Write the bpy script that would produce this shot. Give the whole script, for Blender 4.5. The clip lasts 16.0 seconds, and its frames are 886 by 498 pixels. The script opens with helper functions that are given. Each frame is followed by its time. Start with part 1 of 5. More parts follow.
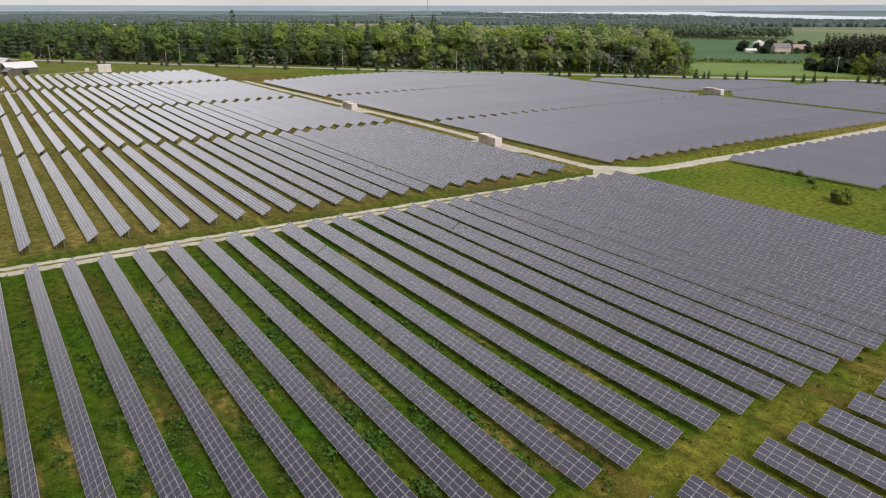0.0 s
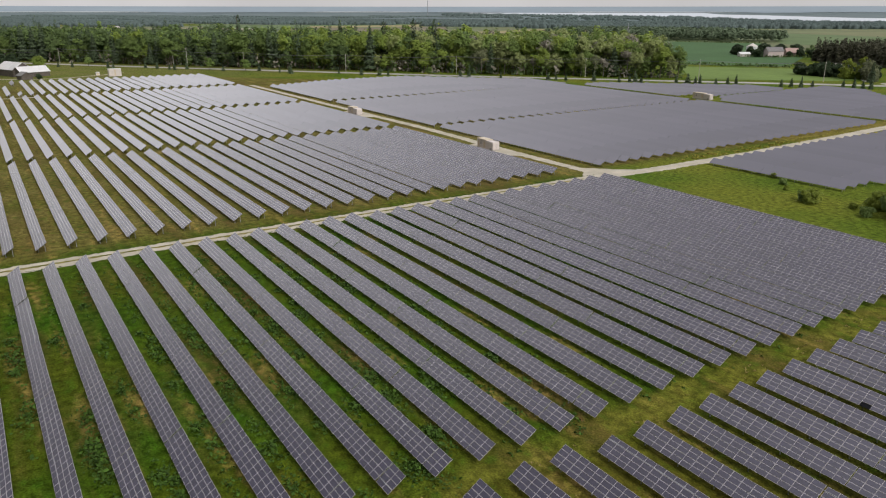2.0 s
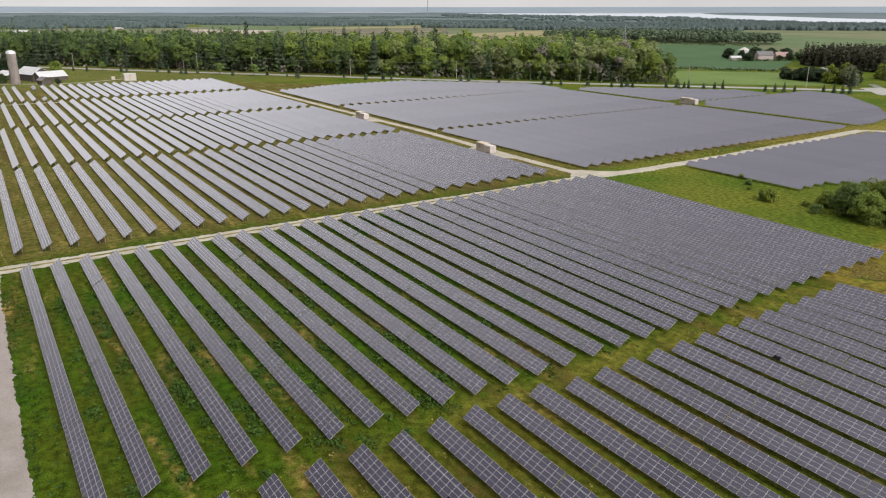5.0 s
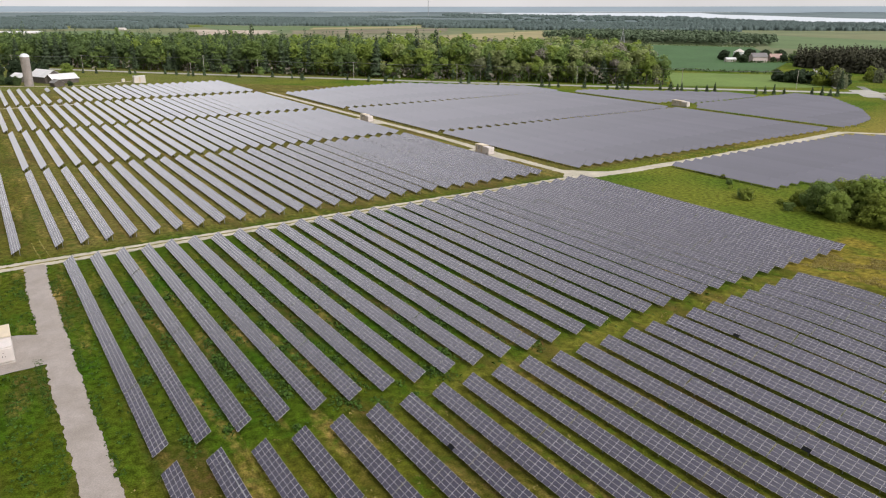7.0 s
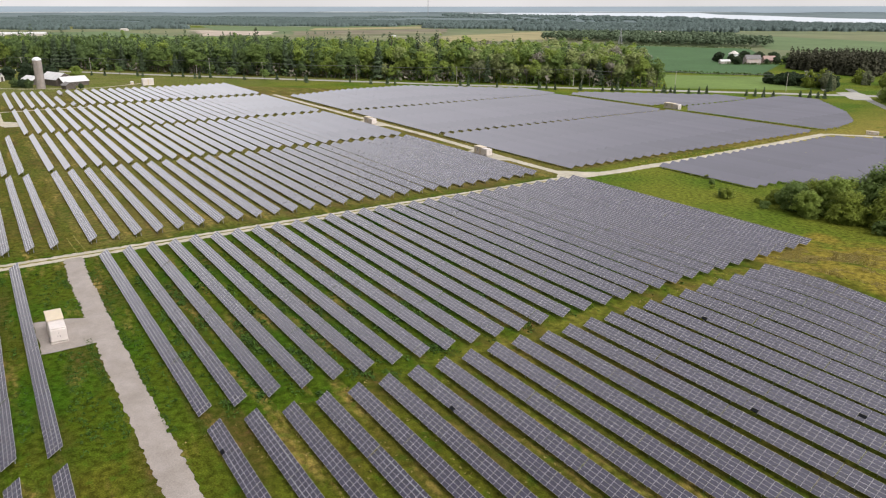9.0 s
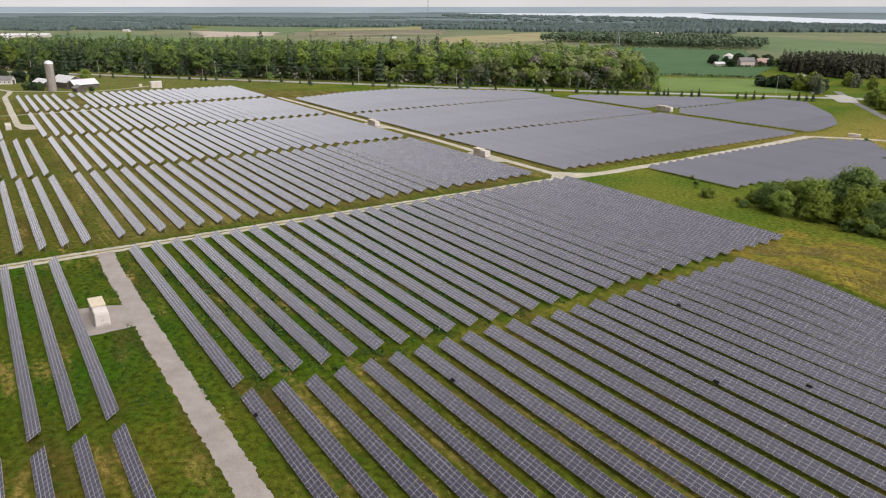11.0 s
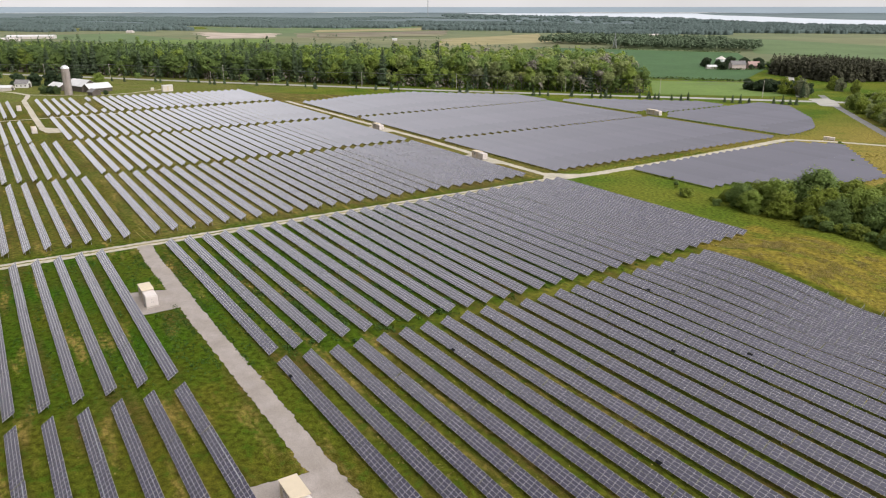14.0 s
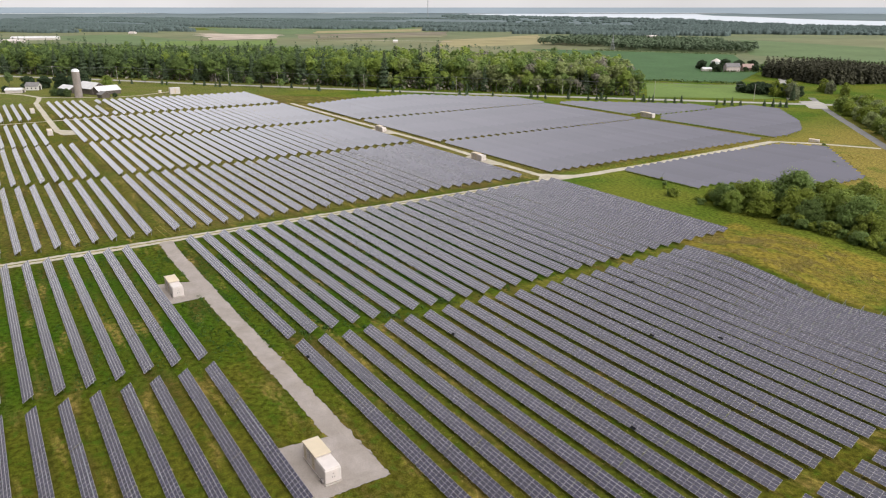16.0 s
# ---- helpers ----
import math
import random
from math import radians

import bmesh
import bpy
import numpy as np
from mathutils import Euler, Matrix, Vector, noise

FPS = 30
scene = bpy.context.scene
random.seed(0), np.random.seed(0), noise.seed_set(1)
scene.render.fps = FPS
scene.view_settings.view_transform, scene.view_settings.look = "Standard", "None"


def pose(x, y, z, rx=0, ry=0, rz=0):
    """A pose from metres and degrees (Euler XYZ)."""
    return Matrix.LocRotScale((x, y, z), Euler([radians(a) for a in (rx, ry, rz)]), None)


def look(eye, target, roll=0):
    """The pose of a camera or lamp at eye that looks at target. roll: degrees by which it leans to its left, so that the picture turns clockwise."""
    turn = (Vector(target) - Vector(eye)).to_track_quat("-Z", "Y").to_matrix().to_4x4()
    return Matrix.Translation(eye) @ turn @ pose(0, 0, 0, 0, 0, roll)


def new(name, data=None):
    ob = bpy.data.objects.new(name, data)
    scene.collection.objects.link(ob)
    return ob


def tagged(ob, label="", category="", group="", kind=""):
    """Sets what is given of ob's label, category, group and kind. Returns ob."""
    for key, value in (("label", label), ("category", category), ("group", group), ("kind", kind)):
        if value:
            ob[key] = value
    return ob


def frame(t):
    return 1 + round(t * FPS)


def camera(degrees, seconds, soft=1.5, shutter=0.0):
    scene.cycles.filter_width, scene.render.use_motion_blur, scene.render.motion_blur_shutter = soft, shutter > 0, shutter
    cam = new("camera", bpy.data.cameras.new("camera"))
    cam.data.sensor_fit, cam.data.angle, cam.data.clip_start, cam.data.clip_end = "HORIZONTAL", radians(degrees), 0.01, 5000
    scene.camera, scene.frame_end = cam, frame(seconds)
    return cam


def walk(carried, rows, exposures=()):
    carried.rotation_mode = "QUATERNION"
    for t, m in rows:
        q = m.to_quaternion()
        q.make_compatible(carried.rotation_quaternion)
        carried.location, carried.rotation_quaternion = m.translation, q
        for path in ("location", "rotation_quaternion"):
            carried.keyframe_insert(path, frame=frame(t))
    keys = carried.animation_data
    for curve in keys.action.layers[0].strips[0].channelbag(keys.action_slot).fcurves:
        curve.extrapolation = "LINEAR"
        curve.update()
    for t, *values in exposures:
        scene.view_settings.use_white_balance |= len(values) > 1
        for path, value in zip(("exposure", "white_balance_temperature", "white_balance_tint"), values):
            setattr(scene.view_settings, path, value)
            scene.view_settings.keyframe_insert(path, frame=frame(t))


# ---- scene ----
cam = camera(63.15, 16.0, soft=1.15)
walk(cam, [
    (0.0, look((-96.64, 65.61, 38.65), (-256.50, 168.13, -24.08), -0.01)),
    (1.0, look((-90.72, 61.58, 40.49), (-250.58, 164.13, -22.18), 0.01)),
    (2.0, look((-84.76, 57.49, 42.24), (-244.60, 160.11, -20.39), 0.01)),
    (3.0, look((-78.77, 53.35, 43.98), (-238.57, 156.03, -18.63), 0.01)),
    (4.0, look((-72.74, 49.23, 45.72), (-232.53, 151.90, -16.91), 0.02)),
    (5.0, look((-66.71, 45.16, 47.50), (-226.50, 147.77, -15.24), 0.01)),
    (6.0, look((-60.66, 41.13, 49.28), (-220.47, 143.64, -13.60), 0.01)),
    (7.0, look((-54.59, 37.06, 51.06), (-214.38, 139.53, -11.93), 0.00)),
    (8.0, look((-48.49, 32.95, 52.84), (-208.24, 135.43, -10.23), -0.01)),
    (9.0, look((-42.38, 28.84, 54.65), (-202.09, 131.33, -8.49), -0.01)),
    (10.0, look((-36.25, 24.70, 56.46), (-195.94, 127.20, -6.71), -0.01)),
    (11.0, look((-30.11, 20.56, 58.31), (-189.78, 123.07, -4.90), -0.01)),
    (12.0, look((-23.97, 16.44, 60.20), (-183.61, 118.96, -3.08), -0.01)),
    (13.0, look((-17.79, 12.33, 62.09), (-177.40, 114.86, -1.25), -0.01)),
    (14.0, look((-11.62, 8.21, 64.00), (-171.20, 110.75, 0.59), -0.01)),
    (15.0, look((-5.45, 4.07, 65.89), (-165.01, 106.61, 2.46), -0.01)),
    (16.0, look((0.71, -0.10, 67.72), (-158.83, 102.47, 4.28), -0.00)),
], exposures=[(0.0, 0.0), (1.5, -0.2), (2.5, -0.2), (3.5, -0.08), (6.5, 0.08), (8.5, 0.26), (9.0, 0.22), (11.5, 0.07), (13.5, 0.18), (14.5, 0.22), (16.0, 0.2)])

# ---------------------------------------------------------------- light
SKY_LOW, SKY_HIGH, SKY_SOUTH, SKY_NORTH = 1.15, 0.82, 0.36, 1.59
world = bpy.data.worlds.new("overcast_sky")
scene.world = world
world.use_nodes = True
wt = world.node_tree
wt.nodes.clear()
w_out = wt.nodes.new("ShaderNodeOutputWorld")
w_bg = wt.nodes.new("ShaderNodeBackground")
w_sky = wt.nodes.new("ShaderNodeTexSky")
w_sky.sky_type, w_sky.sun_disc = "NISHITA", False
w_sky.sun_elevation, w_sky.sun_rotation = radians(46), radians(88)
w_sky.air_density, w_sky.dust_density, w_sky.ozone_density = 1.0, 4.0, 1.0
w_hsv = wt.nodes.new("ShaderNodeHueSaturation")
w_hsv.inputs["Saturation"].default_value = 0.28
w_mix = wt.nodes.new("ShaderNodeMixRGB")
w_mix.inputs[0].default_value = 0.55
w_mix.inputs[2].default_value = (6.7, 6.5, 6.6, 1)
w_noise = wt.nodes.new("ShaderNodeTexNoise")
w_noise.inputs["Scale"].default_value, w_noise.inputs["Detail"].default_value = 2.2, 5.0
w_cloud = wt.nodes.new("ShaderNodeMapRange")
w_cloud.inputs["From Min"].default_value, w_cloud.inputs["From Max"].default_value = 0.3, 0.7
w_cloud.inputs["To Min"].default_value, w_cloud.inputs["To Max"].default_value = 0.82, 1.12
w_mul = wt.nodes.new("ShaderNodeMixRGB")
w_mul.blend_type = "MULTIPLY"
w_mul.inputs[0].default_value = 1.0
wt.links.new(w_sky.outputs[0], w_hsv.inputs["Color"])
wt.links.new(w_hsv.outputs[0], w_mix.inputs[1])
wt.links.new(w_noise.outputs[0], w_cloud.inputs["Value"])
wt.links.new(w_mix.outputs[0], w_mul.inputs[1])
wt.links.new(w_cloud.outputs[0], w_mul.inputs[2])
# an overcast sky: brightest at middle height in the west and north, heavier cloud overhead and towards the south
w_co = wt.nodes.new("ShaderNodeTexCoord")
w_sep = wt.nodes.new("ShaderNodeSeparateXYZ")
wt.links.new(w_co.outputs["Generated"], w_sep.inputs[0])
w_last = w_mul.outputs[0]
for axis, f0, f1, t0, t1 in (("Z", 0.0, 0.24, 0.62, 1.0), ("Z", 0.55, 0.88, SKY_LOW, SKY_HIGH), ("Y", -0.42, -0.08, SKY_SOUTH, SKY_NORTH)):
    w_grad = wt.nodes.new("ShaderNodeMapRange")
    w_grad.interpolation_type = "SMOOTHSTEP"
    w_grad.inputs["From Min"].default_value, w_grad.inputs["From Max"].default_value = f0, f1
    w_grad.inputs["To Min"].default_value, w_grad.inputs["To Max"].default_value = t0, t1
    w_thick = wt.nodes.new("ShaderNodeMixRGB")
    w_thick.blend_type = "MULTIPLY"
    w_thick.inputs[0].default_value = 1.0
    wt.links.new(w_sep.outputs[axis], w_grad.inputs["Value"])
    wt.links.new(w_last, w_thick.inputs[1])
    wt.links.new(w_grad.outputs[0], w_thick.inputs[2])
    w_last = w_thick.outputs[0]
wt.links.new(w_last, w_bg.inputs["Color"])
wt.links.new(w_bg.outputs[0], w_out.inputs["Surface"])
w_bg.inputs["Strength"].default_value = 0.155

sun = new("sun", bpy.data.lights.new("sun", "SUN"))
sun.data.energy, sun.data.angle, sun.data.color = 1.0, radians(22), (1.0, 0.95, 0.88)
sun.matrix_world = look((69, 3, 72), (0, 0, 0))

# ---------------------------------------------------------------- materials


def material(name, base, rough=0.8, metal=0.0, spread=0.0, scale=2.0, fine=0.0, fine_scale=30.0, bump=0.0, bump_scale=20.0,
             island=0.0, each=0.0, tint=None, spec=0.5, translucent=0.0, ior=1.5, grazing_sheen=0.0):
    """Principled surface: coarse and fine colour variation, per-piece and per-object shade, relief."""
    m = bpy.data.materials.new(name)
    m.use_nodes = True
    nt = m.node_tree
    b = nt.nodes["Principled BSDF"]
    b.inputs["Roughness"].default_value, b.inputs["Metallic"].default_value = rough, metal
    b.inputs["Specular IOR Level"].default_value, b.inputs["IOR"].default_value = spec, ior
    geo = nt.nodes.new("ShaderNodeNewGeometry")
    col = nt.nodes.new("ShaderNodeMixRGB")
    col.inputs[0].default_value = 0.0
    col.inputs[1].default_value = (*base, 1)
    col.inputs[2].default_value = (*(tint or base), 1)
    last = col.outputs[0]
    # sheen put in to lighten panels seen at flat angles
    if grazing_sheen:
        b.inputs["Sheen Weight"].default_value, b.inputs["Sheen Roughness"].default_value = grazing_sheen, 0.35
        b.inputs["Sheen Tint"].default_value = (1.0, 0.97, 0.96, 1)
    if tint:
        n0 = nt.nodes.new("ShaderNodeTexNoise")
        n0.inputs["Scale"].default_value, n0.inputs["Detail"].default_value = scale * 0.35, 4.0
        r0 = nt.nodes.new("ShaderNodeMapRange")
        r0.inputs["From Min"].default_value, r0.inputs["From Max"].default_value = 0.38, 0.62
        nt.links.new(geo.outputs["Position"], n0.inputs["Vector"])
        nt.links.new(n0.outputs[0], r0.inputs["Value"])
        nt.links.new(r0.outputs[0], col.inputs[0])
    shade = None

    def add(socket, low, high, f0=0.0, f1=1.0):
        nonlocal shade
        r = nt.nodes.new("ShaderNodeMapRange")
        r.inputs["From Min"].default_value, r.inputs["From Max"].default_value = f0, f1
        r.inputs["To Min"].default_value, r.inputs["To Max"].default_value = low, high
        nt.links.new(socket, r.inputs["Value"])
        if shade is None:
            shade = r.outputs[0]
        else:
            k = nt.nodes.new("ShaderNodeMath")
            k.operation = "MULTIPLY"
            nt.links.new(shade, k.inputs[0])
            nt.links.new(r.outputs[0], k.inputs[1])
            shade = k.outputs[0]

    for amount, size in ((spread, scale), (fine, fine_scale)):
        if amount:
            n = nt.nodes.new("ShaderNodeTexNoise")
            n.inputs["Scale"].default_value, n.inputs["Detail"].default_value = size, 5.0
            nt.links.new(geo.outputs["Position"], n.inputs["Vector"])
            add(n.outputs[0], 1 - amount, 1 + amount, 0.3, 0.7)
    if island:
        add(geo.outputs["Random Per Island"], 1 - island, 1 + island)
    if each:
        info = nt.nodes.new("ShaderNodeObjectInfo")
        add(info.outputs["Random"], 1 - each, 1 + each)
    if shade is not None:
        mul = nt.nodes.new("ShaderNodeMixRGB")
        mul.blend_type = "MULTIPLY"
        mul.inputs[0].default_value = 1.0
        nt.links.new(last, mul.inputs[1])
        nt.links.new(shade, mul.inputs[2])
        last = mul.outputs[0]
    nt.links.new(last, b.inputs["Base Color"])
    if bump:
        bn = nt.nodes.new("ShaderNodeTexNoise")
        bn.inputs["Scale"].default_value, bn.inputs["Detail"].default_value = bump_scale, 6.0
        bp = nt.nodes.new("ShaderNodeBump")
        bp.inputs["Strength"].default_value, bp.inputs["Distance"].default_value = 0.8, bump
        nt.links.new(geo.outputs["Position"], bn.inputs["Vector"])
        nt.links.new(bn.outputs[0], bp.inputs["Height"])
        nt.links.new(bp.outputs[0], b.inputs["Normal"])
    if translucent:
        tr = nt.nodes.new("ShaderNodeBsdfTranslucent")
        mx = nt.nodes.new("ShaderNodeMixShader")
        mx.inputs[0].default_value = translucent
        nt.links.new(last, tr.inputs["Color"])
        nt.links.new(b.outputs[0], mx.inputs[1])
        nt.links.new(tr.outputs[0], mx.inputs[2])
        nt.links.new(mx.outputs[0], nt.nodes["Material Output"].inputs["Surface"])
    return m


def ground_material():
    """Meadow: lush and olive grass by broad patches and strips, straw-coloured spots, fine blade texture."""
    m = bpy.data.materials.new("meadow")
    m.use_nodes = True
    nt = m.node_tree
    b = nt.nodes["Principled BSDF"]
    b.inputs["Roughness"].default_value = 0.95
    b.inputs["Specular IOR Level"].default_value = 0.02
    geo = nt.nodes.new("ShaderNodeNewGeometry")
    sep = nt.nodes.new("ShaderNodeSeparateXYZ")
    nt.links.new(geo.outputs["Position"], sep.inputs[0])

    def noise_of(scale, detail=5.0, stretch=(1, 1, 1), low=0.0, high=1.0, f0=0.35, f1=0.65):
        mp = nt.nodes.new("ShaderNodeMapping")
        mp.inputs["Scale"].default_value = stretch
        nt.links.new(geo.outputs["Position"], mp.inputs["Vector"])
        n = nt.nodes.new("ShaderNodeTexNoise")
        n.inputs["Scale"].default_value, n.inputs["Detail"].default_value = scale, detail
        nt.links.new(mp.outputs[0], n.inputs["Vector"])
        r = nt.nodes.new("ShaderNodeMapRange")
        r.inputs["From Min"].default_value, r.inputs["From Max"].default_value = f0, f1
        r.inputs["To Min"].default_value, r.inputs["To Max"].default_value = low, high
        nt.links.new(n.outputs[0], r.inputs["Value"])
        return r.outputs[0]

    def ramp(socket, a, c):
        r = nt.nodes.new("ShaderNodeMapRange")
        r.inputs["From Min"].default_value, r.inputs["From Max"].default_value = a, c
        nt.links.new(socket, r.inputs["Value"])
        return r.outputs[0]

    def calc(op, a, c):
        k = nt.nodes.new("ShaderNodeMath")
        k.operation = op
        k.use_clamp = True
        for i, v in enumerate((a, c)):
            if isinstance(v, (int, float)):
                k.inputs[i].default_value = v
            else:
                nt.links.new(v, k.inputs[i])
        return k.outputs[0]

    def blend(fac, a, c):
        k = nt.nodes.new("ShaderNodeMixRGB")
        for i, v in enumerate((fac, a, c)):
            if isinstance(v, tuple):
                k.inputs[i].default_value = (*v, 1)
            elif isinstance(v, float):
                k.inputs[i].default_value = v
            else:
                nt.links.new(v, k.inputs[i])
        return k.outputs[0]

    LUSH, MID, OLIVE, STRAW, SOIL = (0.036, 0.084, 0.005), (0.056, 0.078, 0.006), (0.098, 0.086, 0.012), (0.25, 0.180, 0.052), (0.075, 0.048, 0.018)
    MEADOW_A, MEADOW_B = (0.066, 0.112, 0.012), (0.122, 0.138, 0.019)
    grass = blend(noise_of(0.06, 4.0), LUSH, MID)
    # the mown tiers near the aisle at x = -132 are drier than the first tier by the track
    dry_tier = calc("MULTIPLY", ramp(sep.outputs["X"], -134.0, -129.0), 0.55)
    west = calc("MULTIPLY", ramp(sep.outputs["X"], -224.0, -232.0), 0.5)
    dryness = calc("ADD", calc("MAXIMUM", dry_tier, west), noise_of(0.035, 4.0, low=-0.15, high=0.35))
    grass = blend(calc("MULTIPLY", dryness, 0.9), grass, OLIVE)
    tiers = calc("MULTIPLY", west, calc("ADD", 0.35, calc("MULTIPLY", ramp(sep.outputs["Y"], 43.0, 48.0), 0.65)))
    grass = blend(calc("MULTIPLY", tiers, noise_of(0.09, 5.0, low=0.6, high=1.7)), grass, (0.168, 0.136, 0.044))
    aisle = calc("MULTIPLY", calc("MULTIPLY", ramp(sep.outputs["X"], -136.0, -133.5), ramp(sep.outputs["X"], -128.5, -130.5)), ramp(sep.outputs["Y"], 70.0, 110.0))
    grass = blend(calc("MULTIPLY", aisle, noise_of(0.2, 5.0, low=0.15, high=0.9)), grass, (0.150, 0.142, 0.024))
    # worn soil and straw lie in long streaks along the rows, broken up into tufts
    grass = blend(calc("MULTIPLY", noise_of(0.11, 5.0, (0.30, 1.5, 1), f0=0.50, f1=0.66), noise_of(0.9, 6.0, low=0.1, high=0.95)), grass, SOIL)
    grass = blend(calc("MULTIPLY", noise_of(0.15, 5.0, (0.35, 1.7, 1), f0=0.55, f1=0.68), noise_of(1.1, 6.0, (0.6, 1, 1), low=0.0, high=1.0)), grass, STRAW)
    grass = blend(calc("MULTIPLY", noise_of(0.45, 6.0, f0=0.54, f1=0.66), 0.55), grass, (0.022, 0.062, 0.004))
    # the open meadow round the panel blocks; row grass is darker, partly painted shade
    def inside(socket, a, c):
        return calc("MULTIPLY", ramp(socket, a - 1.5, a + 1.5), ramp(socket, c + 1.5, c - 1.5))

    X, Y = sep.outputs["X"], sep.outputs["Y"]
    open_land = calc("MAXIMUM", calc("MULTIPLY", ramp(Y, 195.5, 199.0), ramp(X, -232.0, -226.0)), calc("MAXIMUM", calc("MULTIPLY", ramp(Y, 173.0, 176.0), ramp(X, -134.0, -131.0)), ramp(X, -616.0, -624.0)))
    open_land = calc("MAXIMUM", open_land, ramp(Y, 362.0, 368.0))
    along = nt.nodes.new("ShaderNodeVectorMath")
    along.operation = "DOT_PRODUCT"
    along.inputs[1].default_value = (-0.681, 0.732, 0.0)
    nt.links.new(geo.outputs["Position"], along.inputs[0])
    open_land = calc("MAXIMUM", open_land, calc("MULTIPLY", ramp(along.outputs["Value"], 543.0, 549.0), ramp(Y, 140.0, 160.0)))
    meadow = blend(noise_of(0.03, 5.0, f0=0.38, f1=0.62), MEADOW_A, MEADOW_B)
    grass = blend(open_land, grass, meadow)
    far_west = calc("MULTIPLY", calc("MULTIPLY", ramp(X, -560.0, -620.0), ramp(Y, 520.0, 480.0)), noise_of(0.05, 5.0, low=0.35, high=0.95))
    grass = blend(far_west, grass, (0.135, 0.132, 0.042))
    hay = calc("MULTIPLY", inside(Y, 174.0, 206.0), inside(X, -140.0, -78.0))
    grass = blend(calc("MULTIPLY", hay, noise_of(0.12, 6.0, (0.8, 1.5, 1), f0=0.30, f1=0.52, high=0.9)), grass, (0.20, 0.155, 0.028))
    ochre = calc("MULTIPLY", inside(Y, 290.0, 470.0), calc("MULTIPLY", ramp(X, -270.0, -205.0), ramp(X, -100.0, -140.0)))
    grass = blend(calc("MULTIPLY", ochre, noise_of(0.06, 5.0, f0=0.26, f1=0.46, high=0.9)), grass, (0.235, 0.185, 0.048))
    shade = noise_of(0.9, 7.0, low=0.58, high=1.42)
    fine = noise_of(4.5, 5.0, low=0.66, high=1.34)
    mul = nt.nodes.new("ShaderNodeMixRGB")
    mul.blend_type, mul.inputs[0].default_value = "MULTIPLY", 1.0
    nt.links.new(grass, mul.inputs[1])
    both = nt.nodes.new("ShaderNodeMath")
    both.operation = "MULTIPLY"
    nt.links.new(shade, both.inputs[0])
    nt.links.new(fine, both.inputs[1])
    nt.links.new(both.outputs[0], mul.inputs[2])
    nt.links.new(mul.outputs[0], b.inputs["Base Color"])
    bn = nt.nodes.new("ShaderNodeTexNoise")
    bn.inputs["Scale"].default_value, bn.inputs["Detail"].default_value = 2.5, 6.0
    bp = nt.nodes.new("ShaderNodeBump")
    bp.inputs["Strength"].default_value, bp.inputs["Distance"].default_value = 0.9, 0.25
    nt.links.new(geo.outputs["Position"], bn.inputs["Vector"])
    nt.links.new(bn.outputs[0], bp.inputs["Height"])
    nt.links.new(bp.outputs[0], b.inputs["Normal"])
    return m


MEADOW = ground_material()
TRACK = material("pale_track_gravel", (0.45, 0.405, 0.33), 0.95, spread=0.10, scale=0.4, fine=0.15, fine_scale=6, tint=(0.37, 0.335, 0.26))
GRAVEL = material("gravel", (0.315, 0.275, 0.250), 0.95, spread=0.08, scale=0.5, fine=0.16, fine_scale=7, bump=0.006, bump_scale=14, tint=(0.27, 0.235, 0.208))
ASPHALT = material("worn_asphalt", (0.30, 0.29, 0.28), 0.9, spread=0.1, scale=0.2, fine=0.1, fine_scale=5)
SIDE_ROAD = material("old_asphalt", (0.17, 0.165, 0.165), 0.9, spread=0.12, scale=0.2, fine=0.1, fine_scale=5)
SHOULDER = material("road_gravel", (0.36, 0.345, 0.31), 0.95, spread=0.12, scale=0.1, fine=0.1, fine_scale=4)
GLASS = material("module_glass", (0.034, 0.030, 0.062), 0.22, island=0.12, each=0.08, spread=0.06, scale=0.05, ior=2.02, grazing_sheen=0.4)
SHEET = material("far_module_sheet", (0.090, 0.085, 0.122), 0.22, island=0.10, each=0.05, ior=2.06, grazing_sheen=0.4)
FRAME = material("module_frame", (0.50, 0.47, 0.50), 0.45, metal=0.2, fine=0.05)
# black for the shade seen through a missing module's gap
GAP_SHADE = material("gap_shade_black", (0.008, 0.009, 0.012), 0.7, spec=0.1)
BACKSHEET = material("backsheet", (0.04, 0.04, 0.045), 0.7, fine=0.1)
STEEL = material("galvanised_steel", (0.34, 0.35, 0.36), 0.5, metal=0.8, spread=0.15, scale=1.0)
CREAM = material("cream_paint", (0.56, 0.47, 0.34), 0.55, spread=0.05, scale=0.8, fine=0.03)
WHITE = material("white_paint", (0.60, 0.54, 0.51), 0.5, spread=0.06, scale=0.7, fine=0.03)
VENT = material("vent_grey", (0.22, 0.20, 0.19), 0.6, fine=0.1)
RUBBER = material("dark_fittings", (0.04, 0.04, 0.045), 0.6)
CONCRETE = material("concrete", (0.42, 0.38, 0.34), 0.9, spread=0.12, scale=0.5, fine=0.08, fine_scale=6)
STAVE = material("silo_stave_concrete", (0.36, 0.31, 0.28), 0.9, spread=0.15, scale=0.35, fine=0.06, tint=(0.28, 0.24, 0.22))
DOME = material("silo_dome_steel", (0.75, 0.76, 0.77), 0.4, metal=0.3, spread=0.05)
TIN = material("sheet_metal_roof", (0.66, 0.65, 0.65), 0.5, metal=0.2, spread=0.1, scale=0.15, fine=0.05)
BOARDS = material("weathered_boards", (0.11, 0.092, 0.080), 0.9, spread=0.2, scale=0.5, fine=0.15)
SIDING = material("pale_siding", (0.66, 0.64, 0.62), 0.7, spread=0.06)
ROSE = material("pale_pink_boards", (0.62, 0.52, 0.50), 0.8, spread=0.08)
